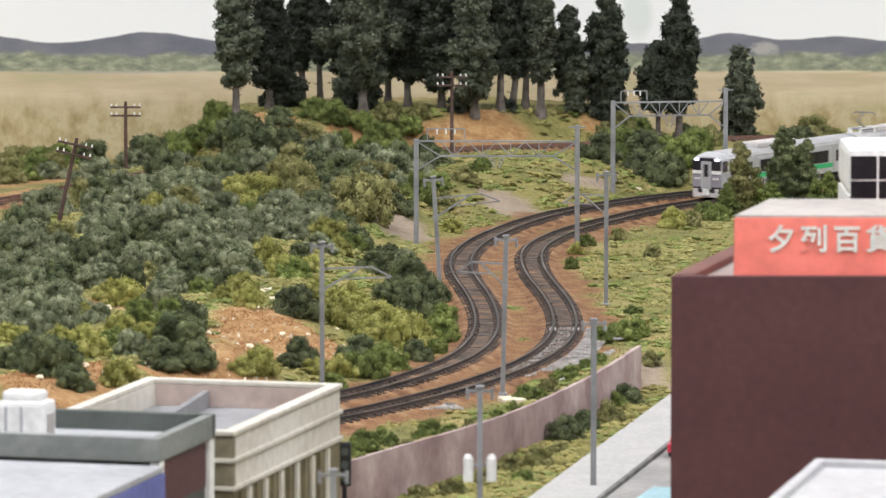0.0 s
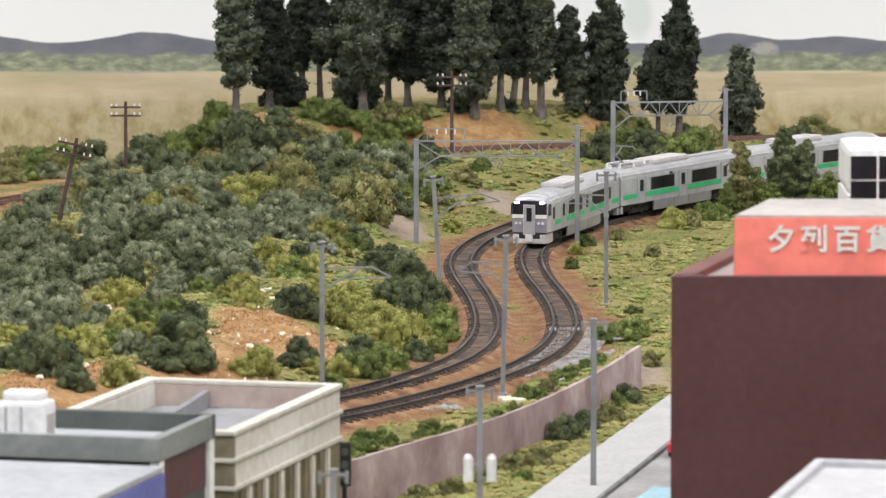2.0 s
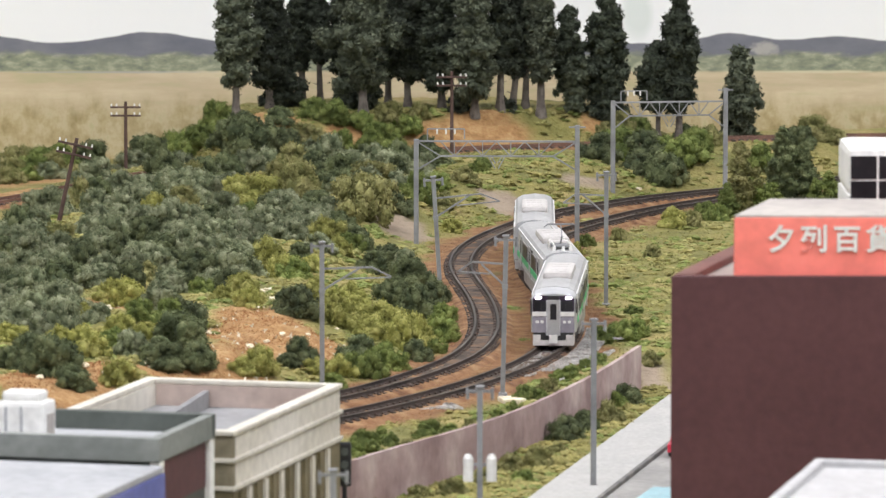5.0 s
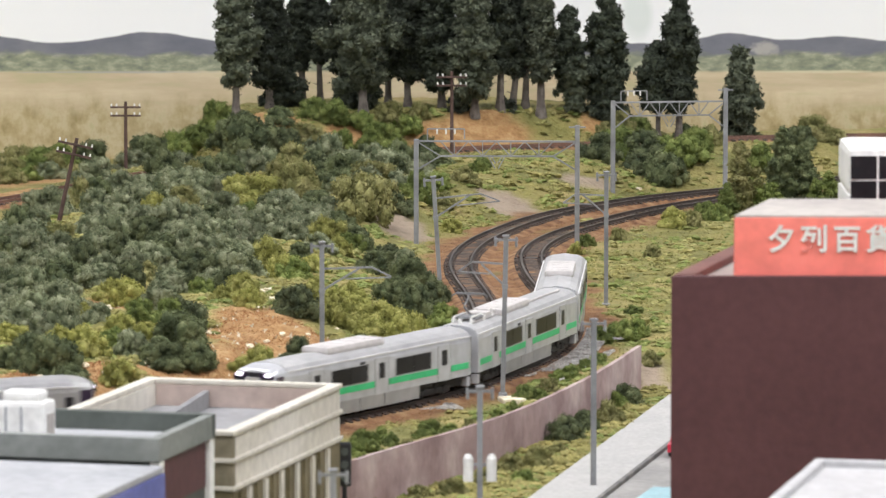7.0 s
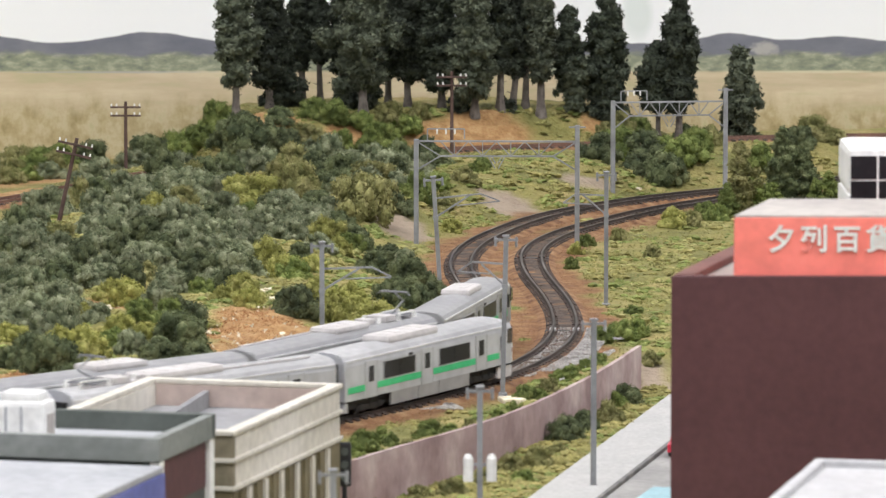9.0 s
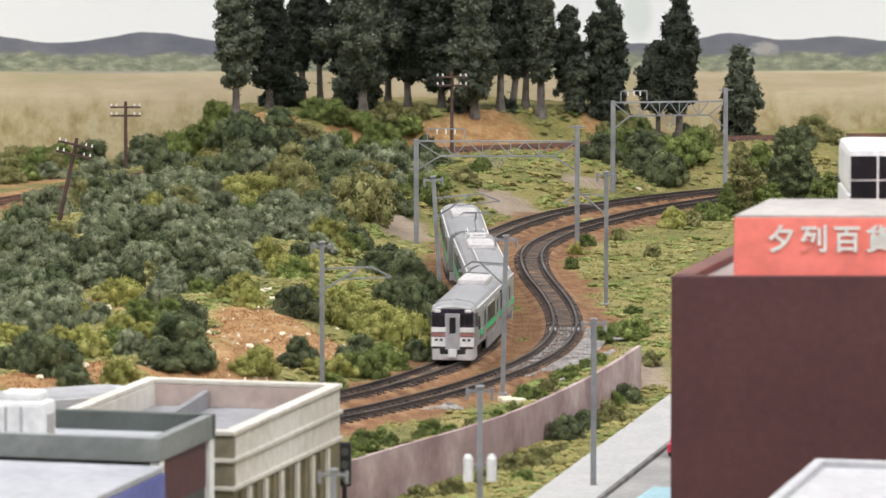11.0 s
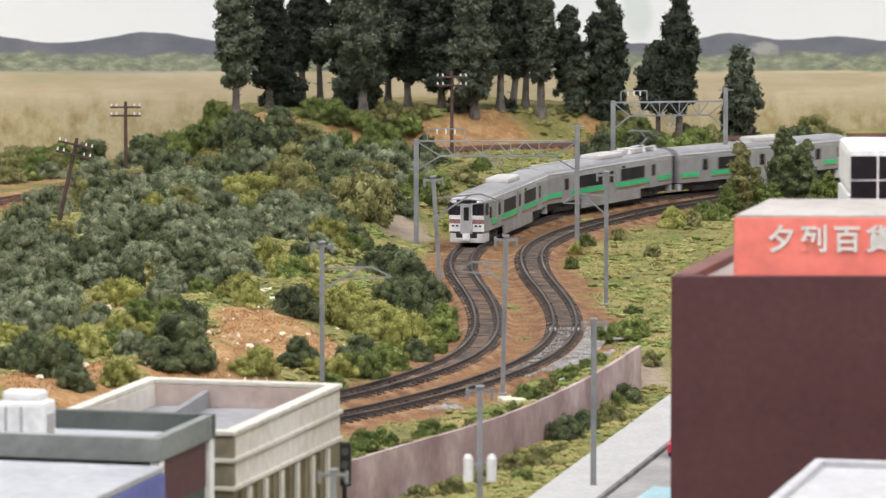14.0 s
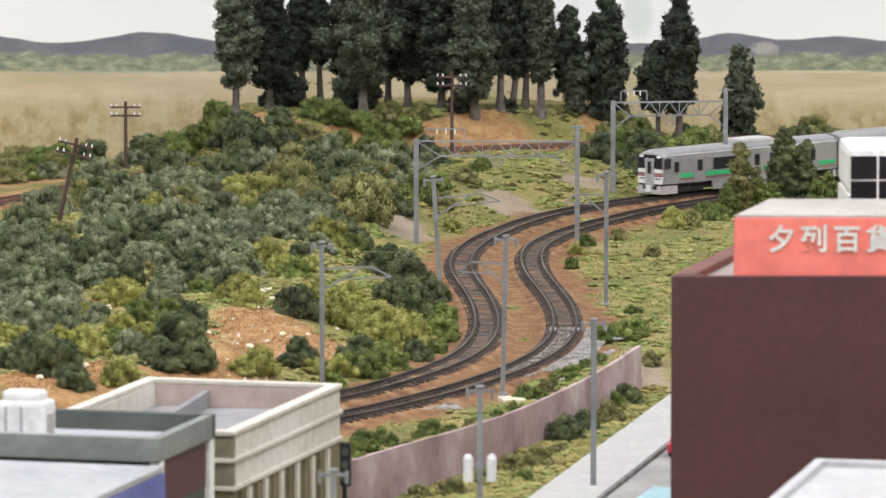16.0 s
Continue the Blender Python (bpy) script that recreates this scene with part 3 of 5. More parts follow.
def bush_lumps(seed, r=10.0):
    rng = np.random.default_rng(seed)
    rows = [(0, 0, r * 0.38, r * 0.52)]
    for i in range(21):
        a, d = rng.uniform(0, 2 * math.pi), rng.uniform(0.42, 0.86) * r
        rows.append((math.cos(a) * d, math.sin(a) * d, r * rng.uniform(0.2, 1.0) * (1.15 - 0.45 * d / r), r * rng.uniform(0.16, 0.33)))
    for i in range(10):
        a, d = rng.uniform(0, 2 * math.pi), rng.uniform(0.7, 1.05) * r
        rows.append((math.cos(a) * d, math.sin(a) * d, r * rng.uniform(0.05, 0.42), r * rng.uniform(0.15, 0.28)))
    for i in range(5):
        a, d = rng.uniform(0, 2 * math.pi), rng.uniform(0.05, 0.4) * r
        rows.append((math.cos(a) * d, math.sin(a) * d, r * rng.uniform(0.75, 1.05), r * rng.uniform(0.16, 0.28)))
    return rows


BUSH_MESH = {}
for kind_of, material in LEAF.items():
    if kind_of not in ("pine", "soft"):
        BUSH_MESH[kind_of] = [clump_mesh("bush_foliage", bush_lumps(100 + 7 * v + len(material.name)), 30.0, 1.05, material, 40 + v, 0.93, 0.92, (0.88, 1.14), 0.42, 3.5) for v in range(5)]
BUSH_WORDS = {"grey": "grey-green clump of foam foliage on the bank", "dark": "dark green clump of foam foliage on the ground", "mid": "fresh green foam foliage bush on the turf",
              "lime": "yellow-green foam foliage bush on the soil", "olive": "olive-brown foam foliage bush on the turf"}
BUSH_RNG = random.Random(77)


def bush(x, y, r, kind_of="grey", tall=1.0):
    me = BUSH_MESH[kind_of][BUSH_RNG.randrange(5)]
    ob = new("bush", me)
    z = float(terrain(x, y)[0]) - 0.12 * r
    k = r / 10.0
    ob.matrix_basis = at(x, y, z, BUSH_RNG.uniform(0, 360)) @ Matrix.Diagonal((k * BUSH_RNG.uniform(0.9, 1.12), k * BUSH_RNG.uniform(0.9, 1.12), k * tall * BUSH_RNG.uniform(0.95, 1.4), 1))
    return tagged(ob, BUSH_WORDS[kind_of], "bush", "bushes")


def tree(x, y, height, width, clear, lean=0.0, seed=0, tone="pine", z=None, label="tall dark green model conifer with a bare trunk"):
    """A tall model tree: trunk, limbs, a ragged columnar crown. clear: bare trunk below the crown."""
    rng = random.Random(seed)
    base = float(terrain(x, y)[0]) - 1.5 if z is None else z
    tr = thing("tree", at(x, y, base, rng.uniform(0, 360), 0, 0), label, "tree", "trees of the grove")
    bm = bmesh.new()
    top = height * 0.93
    n, sides, rings = 9, 9, []
    for i in range(n + 1):
        f = i / n
        r = max(0.25, (height * 0.022 + 0.5) * (1 - f) ** 0.8) * (1.45 if i == 0 else 1)
        ox, oy = lean * f * height + 0.5 * math.sin(f * 5 + seed), 0.5 * math.cos(f * 4 + seed)
        rings.append([bm.verts.new((ox + r * math.cos(2 * math.pi * k / sides) * (1 + 0.12 * math.sin(3 * k + seed)), oy + r * math.sin(2 * math.pi * k / sides), f * top)) for k in range(sides)])
    for a, b in zip(rings[:-1], rings[1:]):
        for k in range(sides):
            bm.faces.new((a[k], a[(k + 1) % sides], b[(k + 1) % sides], b[k]))
    bm.faces.new(rings[-1])
    part("trunk", bm, M_TRUNK, tr)
    lumps = []
    z0 = clear
    while z0 < height:
        f = (z0 - clear) / (height - clear)
        reach = width * 0.5 * (0.75 + 0.5 * f if f < 0.3 else 0.95 * (1 - (f - 0.3) / 0.7) ** 0.65 + 0.12) * rng.uniform(0.58, 1.25)
        k = 9 if f < 0.8 else 5
        for i in range(k):
            a = rng.uniform(0, 2 * math.pi)
            d = reach * rng.uniform(0.25, 1.08)
            r = max(1.6, width * rng.uniform(0.07, 0.18)) * (1.0 if f < 0.85 else 0.8)
            lumps.append((lean * z0 + math.cos(a) * d, math.sin(a) * d, z0 + rng.uniform(-2.5, 2.5), r))
        lumps.append((lean * z0, 0, z0, reach * 0.5))
        z0 += max(3.0, width * 0.135)
    lb = bmesh.new()
    for lx, ly, lz, r in lumps[::2]:
        rod((lean * (lz - 3), 0, lz - 3.5), (lx, ly, lz), 0.5, 0.2, 5, lb)
    for i in range(2):
        a = rng.uniform(0, 6.28)
        hgt = clear * rng.uniform(0.45, 0.85)
        rod((lean * hgt, 0, hgt), (lean * hgt + 4 * math.cos(a), 4 * math.sin(a), hgt + 1.5), 0.4, 0.2, 5, lb)
    part("limbs", lb, M_TRUNK, tr)
    crown = new("crown", clump_mesh("crown", lumps, *((12.5, 2.6) if tone in ("pine", "soft") else (26.0, 1.5)), LEAF[tone], seed, 0.78, 0.85, (0.7, 1.2), 0.7))
    crown.parent = tr
    return tr


# ---- masts ----
def insulator_arm(parent, z, x0, x1):
    part("cross_arm", bar((x0, 0, z), (x1, 0, z), 0.9, 0.9), M_STEEL, parent)
    for x in (x0 + 0.6, x1 - 0.6):
        part("insulator", rod((x, 0, z - 2.6), (x, 0, z + 1.2), 0.55, 0.45), M_STEEL, parent)


def mast(x, y, z, height=58.0, face=0.0, arm=26.0, tilt=0.0, lean=0.0, boxes=False, flip=1):
    """A catenary mast with a cross arm on top and a braced bracket."""
    ms = thing("catenary_mast", at(x, y, z, face, lean, tilt), "grey plastic catenary mast with a bracket arm" + (" and white transformers" if boxes else ""), "catenary mast", "catenary masts")
    bm = box(-0.92, 0.92, -0.92, 0.92, 0, height, 0.22)
    part("post", bm, M_STEEL, ms)
    part("foot", box(-1.7, 1.7, -1.7, 1.7, -1.5, 0.8, 0.3), M_STEEL, ms)
    part("cap", box(-1.4, 1.4, -1.4, 1.4, height, height + 0.9, 0.2), M_STEEL, ms)
    insulator_arm(ms, height - 1.0, -4.6, 4.6)
    if arm:
        e = flip
        hz = height * 0.83
        part("top_tube", bar((0, 0, hz), (e * arm * 0.72, 0, hz + 0.6), 0.7, 0.7), M_STEEL, ms)
        part("drop_tube", bar((e * arm * 0.72, 0, hz + 0.6), (e * arm, 0, hz - 3.2), 0.6, 0.6), M_STEEL, ms)
        part("brace", bar((0, 0, hz - 8.5), (e * arm * 0.55, 0, hz + 0.4), 0.7, 0.7), M_STEEL, ms)
        part("steady_tube", bar((e * arm * 0.34, 0, hz - 3.9), (e * arm, 0, hz - 3.3), 0.5, 0.5), M_STEEL, ms)
        part("collar", box(-1.15, 1.15, -1.15, 1.15, hz - 9.6, hz - 7.8, 0.15), M_STEEL, ms)
    if boxes:
        for bx in (-3.8, 3.8):
            part("transformer", rod((bx, -0.5, height - 23), (bx, -0.5, height - 30.5), 1.7, 1.7, 14), M_WHITE, ms)
            part("transformer_lid", rod((bx, -0.5, height - 23), (bx, -0.5, height - 21.6), 1.7, 0.9, 14), M_WHITE, ms)
        part("hanger", bar((-3.8, 0, height - 25), (3.8, 0, height - 25), 0.8, 0.8), M_STEEL, ms)
    return ms


def portal(ax, ay, bx, by, height=52.0, tall=8.0):
    """A lattice portal over both tracks, from a to b; its far post carries a taller tip."""
    span = math.hypot(bx - ax, by - ay)
    face = math.degrees(math.atan2(by - ay, bx - ax))
    pt = thing("catenary_portal", at(ax, ay, 0, face), "grey lattice catenary portal across two tracks", "catenary portal", "catenary portals")
    part("post", box(-1.15, 1.15, -1.1, 1.1, -2, height + 1, 0.25), M_STEEL, pt)
    part("post", box(span - 1.15, span + 1.15, -1.1, 1.1, -2, height + tall, 0.25), M_STEEL, pt)
    part("top_chord", bar((0, 0, height), (span, 0, height), 0.9, 0.9), M_STEEL, pt)
    lo = height - 7.2
    part("bottom_chord", bar((span * 0.15, 0, lo), (span * 0.85, 0, lo), 0.8, 0.8), M_STEEL, pt)
    n = 8
    for i in range(n):
        x0, x1 = span * (0.15 + 0.7 * i / n), span * (0.15 + 0.7 * (i + 1) / n)
        a, b = ((x0, 0, lo), (x1, 0, height)) if i % 2 else ((x0, 0, height), (x1, 0, lo))
        part("lattice_bar", bar(a, b, 0.5, 0.5), M_STEEL, pt)
        if i % 2:
            part("lattice_bar", bar((x0, 0, lo), (x0, 0, height), 0.45, 0.45), M_STEEL, pt)
    for x, e in ((0, 1), (span, -1)):
        part("knee_brace", bar((x, 0, lo - 7), (x + e * span * 0.15, 0, lo), 0.7, 0.7), M_STEEL, pt)
        part("knee_brace", bar((x, 0, height), (x + e * span * 0.15, 0, lo), 0.6, 0.6), M_STEEL, pt)
    hoop = [(span * 0.07, height), (span * 0.07, height + 6), (span * 0.30, height + 6), (span * 0.30, height + 1)]
    for a, b in zip(hoop[:-1], hoop[1:]):
        part("hoop_bar", bar((a[0], 0, a[1]), (b[0], 0, b[1]), 0.6, 0.6), M_STEEL, pt)
    for x in (0.13, 0.185, 0.24):
        part("insulator", rod((span * x, 0, height + 6), (span * x, 0, height + 3.4), 0.5, 0.4), M_INSUL, pt)
    part("tip_arm", bar((span - 4, 0, height + tall - 1), (span + 4, 0, height + tall - 1), 0.7, 0.7), M_STEEL, pt)
    for x in (span * 0.5,):
        for dx, dz in ((-4, 0), (4, 0), (-2.6, 2.4), (2.6, 2.4)):
            part("hanger", bar((x + dx, 0, lo), (x + dx * 0.2, 0, lo - 6.0 + dz), 0.5, 0.5), M_STEEL, pt)
    return pt


def telegraph_pole(x, y, z, height, lean_x=0.0, turn=0.0):
    tp = thing("telegraph_pole", at(x, y, z, turn, 0, lean_x), "brown telegraph pole with two cross arms of white insulators", "telegraph pole", "telegraph poles")
    part("pole", rod((0, 0, -4), (0, 0, height), 1.15, 0.9, 10), M_POLE, tp)
    for dz in (3.2, 8.0):
        part("cross_arm", box(-8.6, 8.6, -1.5, -0.5, height - dz - 0.55, height - dz + 0.55, 0.1), M_POLE, tp)
        for px in (-8, -5, 5, 8):
            part("insulator", rod((px, -1, height - dz + 0.5), (px, -1, height - dz + 2.0), 0.5, 0.35), M_INSUL, tp)
    return tp


# ---- trains ----
BODY = [(-9.4, 7.0), (-9.4, 18.6), (-9.0, 20.2), (-7.9, 21.6), (-5.6, 22.6), (0, 23.2), (5.6, 22.6), (7.9, 21.6), (9.0, 20.2), (9.4, 18.6), (9.4, 7.0)]


def loft(rows, cap=True):
    """A skin over cross sections: rows of x and an outline in y and z."""
    bm = bmesh.new()
    rings = [[bm.verts.new((x, y, z)) for y, z in outline] for x, outline in rows]
    for a, b in zip(rings[:-1], rings[1:]):
        for i in range(len(a)):
            j = (i + 1) % len(a)
            bm.faces.new((a[i], a[j], b[j], b[i]))
    if cap:
        bm.faces.new(rings[0])
        bm.faces.new(rings[-1][::-1])
    bmesh.ops.recalc_face_normals(bm, faces=bm.faces)
    return bm


def bogie(car, x):
    bg = part("bogie", box(x - 11, x + 11, -6.2, 6.2, 3.2, 5.4, 0.4), M_BLACK, car)
    for dy in (-6.6, 6.6):
        part("side_frame", box(x - 10.5, x + 10.5, dy - 0.8, dy + 0.8, 2.5, 4.6, 0.4), M_BLACK, bg)
        for dx in (-7, 7):
            part("axle_box", box(x + dx - 1.6, x + dx + 1.6, dy - 1.1, dy + 1.1, 2.6, 5.0, 0.3), M_BLACK, bg)
        part("bolster_spring", rod((x, dy, 3.6), (x, dy, 6.2), 1.3, 1.3, 12), M_BLACK, bg)
    for dx in (-7, 7):
        for dy in (-4.6, 4.6):
            part("wheel", rod((x + dx, dy - 0.9, 3.95), (x + dx, dy + 0.9, 3.95), 2.6, 2.6, 18), M_BLACK, bg)
    return bg


def pantograph(car, x, up=True):
    pg = part("pantograph", box(x - 5, x + 5, -4.5, 4.5, 24.2, 24.8, 0.15), M_STEEL, car, "raised single-arm pantograph" if up else "folded pantograph")
    for dx in (-4.5, 4.5):
        for dy in (-4, 4):
            part("foot_insulator", rod((x + dx, dy, 22.4), (x + dx, dy, 24.4), 0.6, 0.5), M_UNIT, pg)
    hz = 32.5 if up else 26.2
    kx = x + (5.5 if up else 6.5)
    kz = (24.8 + hz) / 2 if up else 25.4
    part("lower_arm", bar((x - 3, 0, 24.8), (kx, 0, kz), 0.55, 0.55), M_STEEL, pg)
    part("upper_arm", bar((kx, 0, kz), (x - 2, 0, hz), 0.45, 0.45), M_STEEL, pg)
    for dx in (-0.9, 0.9):
        part("contact_strip", bar((x - 2 + dx, -5.6, hz), (x - 2 + dx, 5.6, hz), 0.4, 0.5), M_STEEL, pg)
    for dy in (-5.6, 5.6):
        part("horn", bar((x - 2, dy, hz), (x - 2, dy * 1.3, hz - 1.1), 0.4, 0.4), M_STEEL, pg)


def railcar(label, cab=0, pan=False, lit=False, pale=False, pan_up=True, pin=False):
    """One car of 138 mm. cab: +1 at its front, -1 at its rear, 0 none. x runs forward, z=0 at the ground under the sleepers."""
    car = thing("train_car", Matrix(), label, "train car")
    h = 69.0
    rows = []
    for x in (-h, -h + 0.8, h - 0.8, h):
        k = 0.985 if abs(x) == h else 1.0
        rows.append((x, [(y * k, z) for y, z in BODY]))
    if cab:
        taper = [(cab * (h - 7), 1.0, 0.0), (cab * (h - 3), 0.975, 0.5), (cab * (h - 0.6), 0.93, 1.3), (cab * h, 0.90, 1.9)]
        rows = [r for r in rows if r[0] * cab < h - 2]
        for x, k, drop in taper:
            rows.append((x, [(y * k, z if z < 19 else z - drop * (z - 18.6) / 4.6) for y, z in BODY]))
        rows.sort(key=lambda r: r[0])
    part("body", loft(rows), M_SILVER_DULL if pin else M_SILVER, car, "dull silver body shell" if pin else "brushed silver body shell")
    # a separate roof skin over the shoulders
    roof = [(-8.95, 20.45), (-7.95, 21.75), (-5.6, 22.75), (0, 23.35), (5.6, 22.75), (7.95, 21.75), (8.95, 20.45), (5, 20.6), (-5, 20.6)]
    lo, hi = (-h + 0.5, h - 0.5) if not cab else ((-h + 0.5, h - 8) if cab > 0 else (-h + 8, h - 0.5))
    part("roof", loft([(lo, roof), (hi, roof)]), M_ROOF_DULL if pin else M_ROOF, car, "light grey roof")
    for dy in (-1, 1):
        part("gutter", bar((lo, dy * 9.15, 20.3), (hi, dy * 9.15, 20.3), 0.5, 0.5), M_GUTTER_HIGHLIGHT, car)
    # roof units
    al, az = (13, 24.9) if pin else (20, 25.2)
    ac = part("air_conditioner", box(8 - al, 8 + al, -6.1, 6.1, 22.0, az, 1.4), M_UNIT, car, "pale roof air conditioner")
    for gx in (-0.68 * al, -0.24 * al, 0.24 * al, 0.68 * al):
        part("grille", box(8 + gx - 0.16 * al, 8 + gx + 0.16 * al, -3.6, 3.6, az - 0.05, az + 0.1, 0.04), M_UNIT, ac)
    if not pan and not cab:
        part("roof_vent", box(34, 44, -4, 4, 22.8, 24.4, 0.5), M_UNIT, car)
    # sides
    doors = (-47.0, 1.0, 47.0) if cab >= 0 else (-47.0, -1.0, 47.0)
    if cab > 0:
        doors = (-49.0, -4.0, 41.0)
    if cab < 0:
        doors = (49.0, 4.0, -41.0)
    order = sorted(doors)
    for side in (-1, 1):
        y0 = side * 9.4

        def panel(name, x0, x1, z0, z1, material, proud, parent, label=""):
            a, b = sorted((y0, y0 + side * proud))
            return part(name, box(x0, x1, a - 0.2, b, z0, z1, 0.0), material, parent, label)

        for dx in order:
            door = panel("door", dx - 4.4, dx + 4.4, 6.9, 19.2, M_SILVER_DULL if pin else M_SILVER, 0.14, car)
            panel("window_pane", dx - 1.9, dx + 1.9, 12.2, 17.4, M_GLASS, 0.3, door)
            for ex in (-4.5, 4.5):
                panel("door_edge", dx + ex - 0.18, dx + ex + 0.18, 6.9, 19.2, M_ROOF, 0.2, door)
        for a, b in zip(order[:-1], order[1:]):
            x0, x1 = a + 10.0, b - 10.0
            win = panel("window", x0 - 0.5, x1 + 0.5, 11.9, 18.0, M_ROOF, 0.16, car)
            for i in range(2):
                w = (x1 - x0) / 2
                panel("window_pane", x0 + w * i + 0.12, x0 + w * (i + 1) - 0.12, 12.2, 17.7, M_GLASS, 0.3, win)
        spans = [(-h + 2 if cab >= 0 else -h + 13, order[0] - 5)] + [(a + 5, b - 5) for a, b in zip(order[:-1], order[1:])] + [(order[-1] + 5, h - 2 if cab <= 0 else h - 13)]
        for x0, x1 in spans:
            if x1 - x0 > 2:
                panel("stripe", x0, x1, 9.5, 11.6, M_GREEN, 0.18, car, "bright green side stripe")
                if pin:
                    panel("pinstripe", x0, x1, 8.6, 9.15, M_RED, 0.18, car, "thin brown pinstripe")
        for x0, x1 in ((-31, -6), (-5.6, 11), (11.4, 33)):
            panel("underfloor_box", x0, x1, 2.7, 7.0, M_SILVER_DULL, -0.5, car)
        if cab:
            xa, xb = sorted((cab * (h - 11.5), cab * (h - 8.5)))
            panel("cab_window", xa, xb, 12.4, 17.2, M_GLASS, 0.25, car)
            xa, xb = sorted((cab * (h - 5.6), cab * (h - 1.2)))
            panel("side_screen", xa, xb, 14.2, 19.2, M_PURPLE, -0.05, car)
        panel("number_plate_bar", order[1] + 12, order[1] + 15, 18.0, 18.9, M_BLACK, 0.2, car)
    part("underframe", box(-h + 3, h - 3, -6.9, 6.9, 3.6, 7.4, 0.3), M_BLACK, car)
    bogie(car, -46)
    bogie(car, 46)
    for e in (-1, 1):
        if e != cab:
            part("gangway", box(min(e * h, e * (h + 1.9)), max(e * h, e * (h + 1.9)), -6.4, 6.4, 7.2, 19.8, 0.3), M_BLACK, car)
            for dy in (-7.6, 7.6):
                part("jumper_bracket", box(min(e * (h - 2.5), e * h), max(e * (h - 2.5), e * h), dy - 1.4, dy + 1.4, 3.2, 6.4, 0.2), M_SILVER, car)
        part("coupler", box(min(e * (h - 4), e * (h + 1.6)), max(e * (h - 4), e * (h + 1.6)), -1.2, 1.2, 4.2, 6.2, 0.2), M_BLACK, car)
    if pan:
        pantograph(car, 52, pan_up)
        part("roof_gear", box(36, 44, -4.5, 4.5, 23.0, 25.2, 0.4), M_UNIT, car)
        part("arrester", rod((32, 3, 23), (32, 3, 25.6), 0.8, 0.6), M_INSUL, car)
        for gx, gy in ((60, -3.6), (60, 3.6), (63.5, 0), (46.5, -4.2), (46.5, 4.2), (33, -3)):
            part("roof_insulator", rod((gx, gy, 22.6), (gx, gy, 25.0), 0.95, 0.6, 10), M_INSUL, car)
        for gy in (-3.6, 3.6):
            part("bus_bar", bar((46.5, gy, 25.2), (60, gy, 25.2), 0.5, 0.5), M_INSUL, car)
        part("breaker_box", box(25, 30, -3.2, 3.2, 22.8, 25.0, 0.5), M_UNIT, car)
        part("cable_duct", bar((-60, 4, 23.3), (60, 4, 23.3), 0.7, 0.6), M_UNIT, car)
    if cab:
        def front(name, y0, y1, z0, z1, material, proud, parent, label="", bev=0.15):
            xa, xb = sorted((cab * (h - 0.9), cab * (h + proud)))
            return part(name, box(xa, xb, y0, y1, z0, z1, bev), material, parent, label)

        mask = front("face_mask", -8.5, 8.5, 7.0, 19.6, M_PURPLE, 0.25, car, "glossy dark cab front")
        brow = front("brow", -7.6, 7.6, 19.4, 20.6, M_PURPLE, 0.1, car)
        for e in (-1, 1):
            a, b = sorted((e * 2.9, e * 8.0))
            front("windscreen", a, b, 15.0, 18.7, M_GLASS, 0.4, mask)
            front("wiper", e * 5 - 0.15, e * 5 + 0.15, 14.6, 17.8, M_BLACK, 0.55, mask)
            a, b = sorted((e * 4.9, e * 7.5))
            front("head_lamp", a, b, 19.2, 20.4, M_LAMP if lit else M_WHITE, 0.55, brow, "lit white upper headlamp" if lit else "unlit white upper headlamp", 0.4)
            a, b = sorted((e * 2.9, e * 8.6))
            # lead cars: a lit reflection painted white; pale cars: their white livery band
            front("white_band", a, b, 13.0 if not pale else 12.2, 14.7 if not pale else 14.0, M_WHITE, 0.4, car, "white front band, a painted reflection on lead cars")
            if pale:
                front("red_band", a, b, 10.6, 12.0, M_RED, 0.35, car, "dull red front band")
            low = front("lamp_panel", a, b, 7.0, 10.5 if pale else 12.8, M_FACE if not pale else M_WHITE, 0.3, car)
            for y in (4.6, 6.6):
                front("lamp", e * y - 0.7, e * y + 0.7, 9.0 if pale else 10.4, 9.9 if pale else 11.5, (M_WHITE if lit else M_BLACK), 0.5, low, "", 0.3)
        gate = front("gangway_door", -2.7, 2.7, 6.0, 19.0, M_ROOF, 0.9, car, "pale grey end door")
        front("door_pane", -1.3, 1.3, 11.8, 17.6, M_GLASS, 1.05, gate)
        front("door_edge", -2.9, -2.5, 6.0, 19.0, M_SILVER, 1.1, gate)
        front("door_edge", 2.5, 2.9, 6.0, 19.0, M_SILVER, 1.1, gate)
        front("destination_panel", -2.4, 2.4, 19.2, 20.6, M_GLASS, 0.5, gate)
        front("dark_gap", -8.2, 8.2, 4.6, 7.2, M_BLACK, 0.2, car)
        front("coupler_cover", -1.7, 1.7, 3.2, 6.2, M_WHITE, 1.8, car, "white coupler cover")
        sk = front("skirt", -8.2, 8.2, 1.6 + 0.6, 4.2, M_UNIT, 0.7, car, "grey snow-plough skirt", 0.4)
        for e in (-1, 1):
            a, b = sorted((e * 5.2, e * 8.2))
            front("skirt_ear", a, b, 4.0, 6.2, M_UNIT, 0.6, sk)
            xa, xb = sorted((cab * (h - 12), cab * (h - 0.5)))
            part("side_skirt", box(xa, xb, e * 8.0 - 0.4, e * 8.0 + 0.4, 2.2, 6.3, 0.2), M_UNIT, sk)
    return car


GAP = 142.0
LIFT, STRETCH = 1.95, 1.12      # the shells ride this much above the rail foot
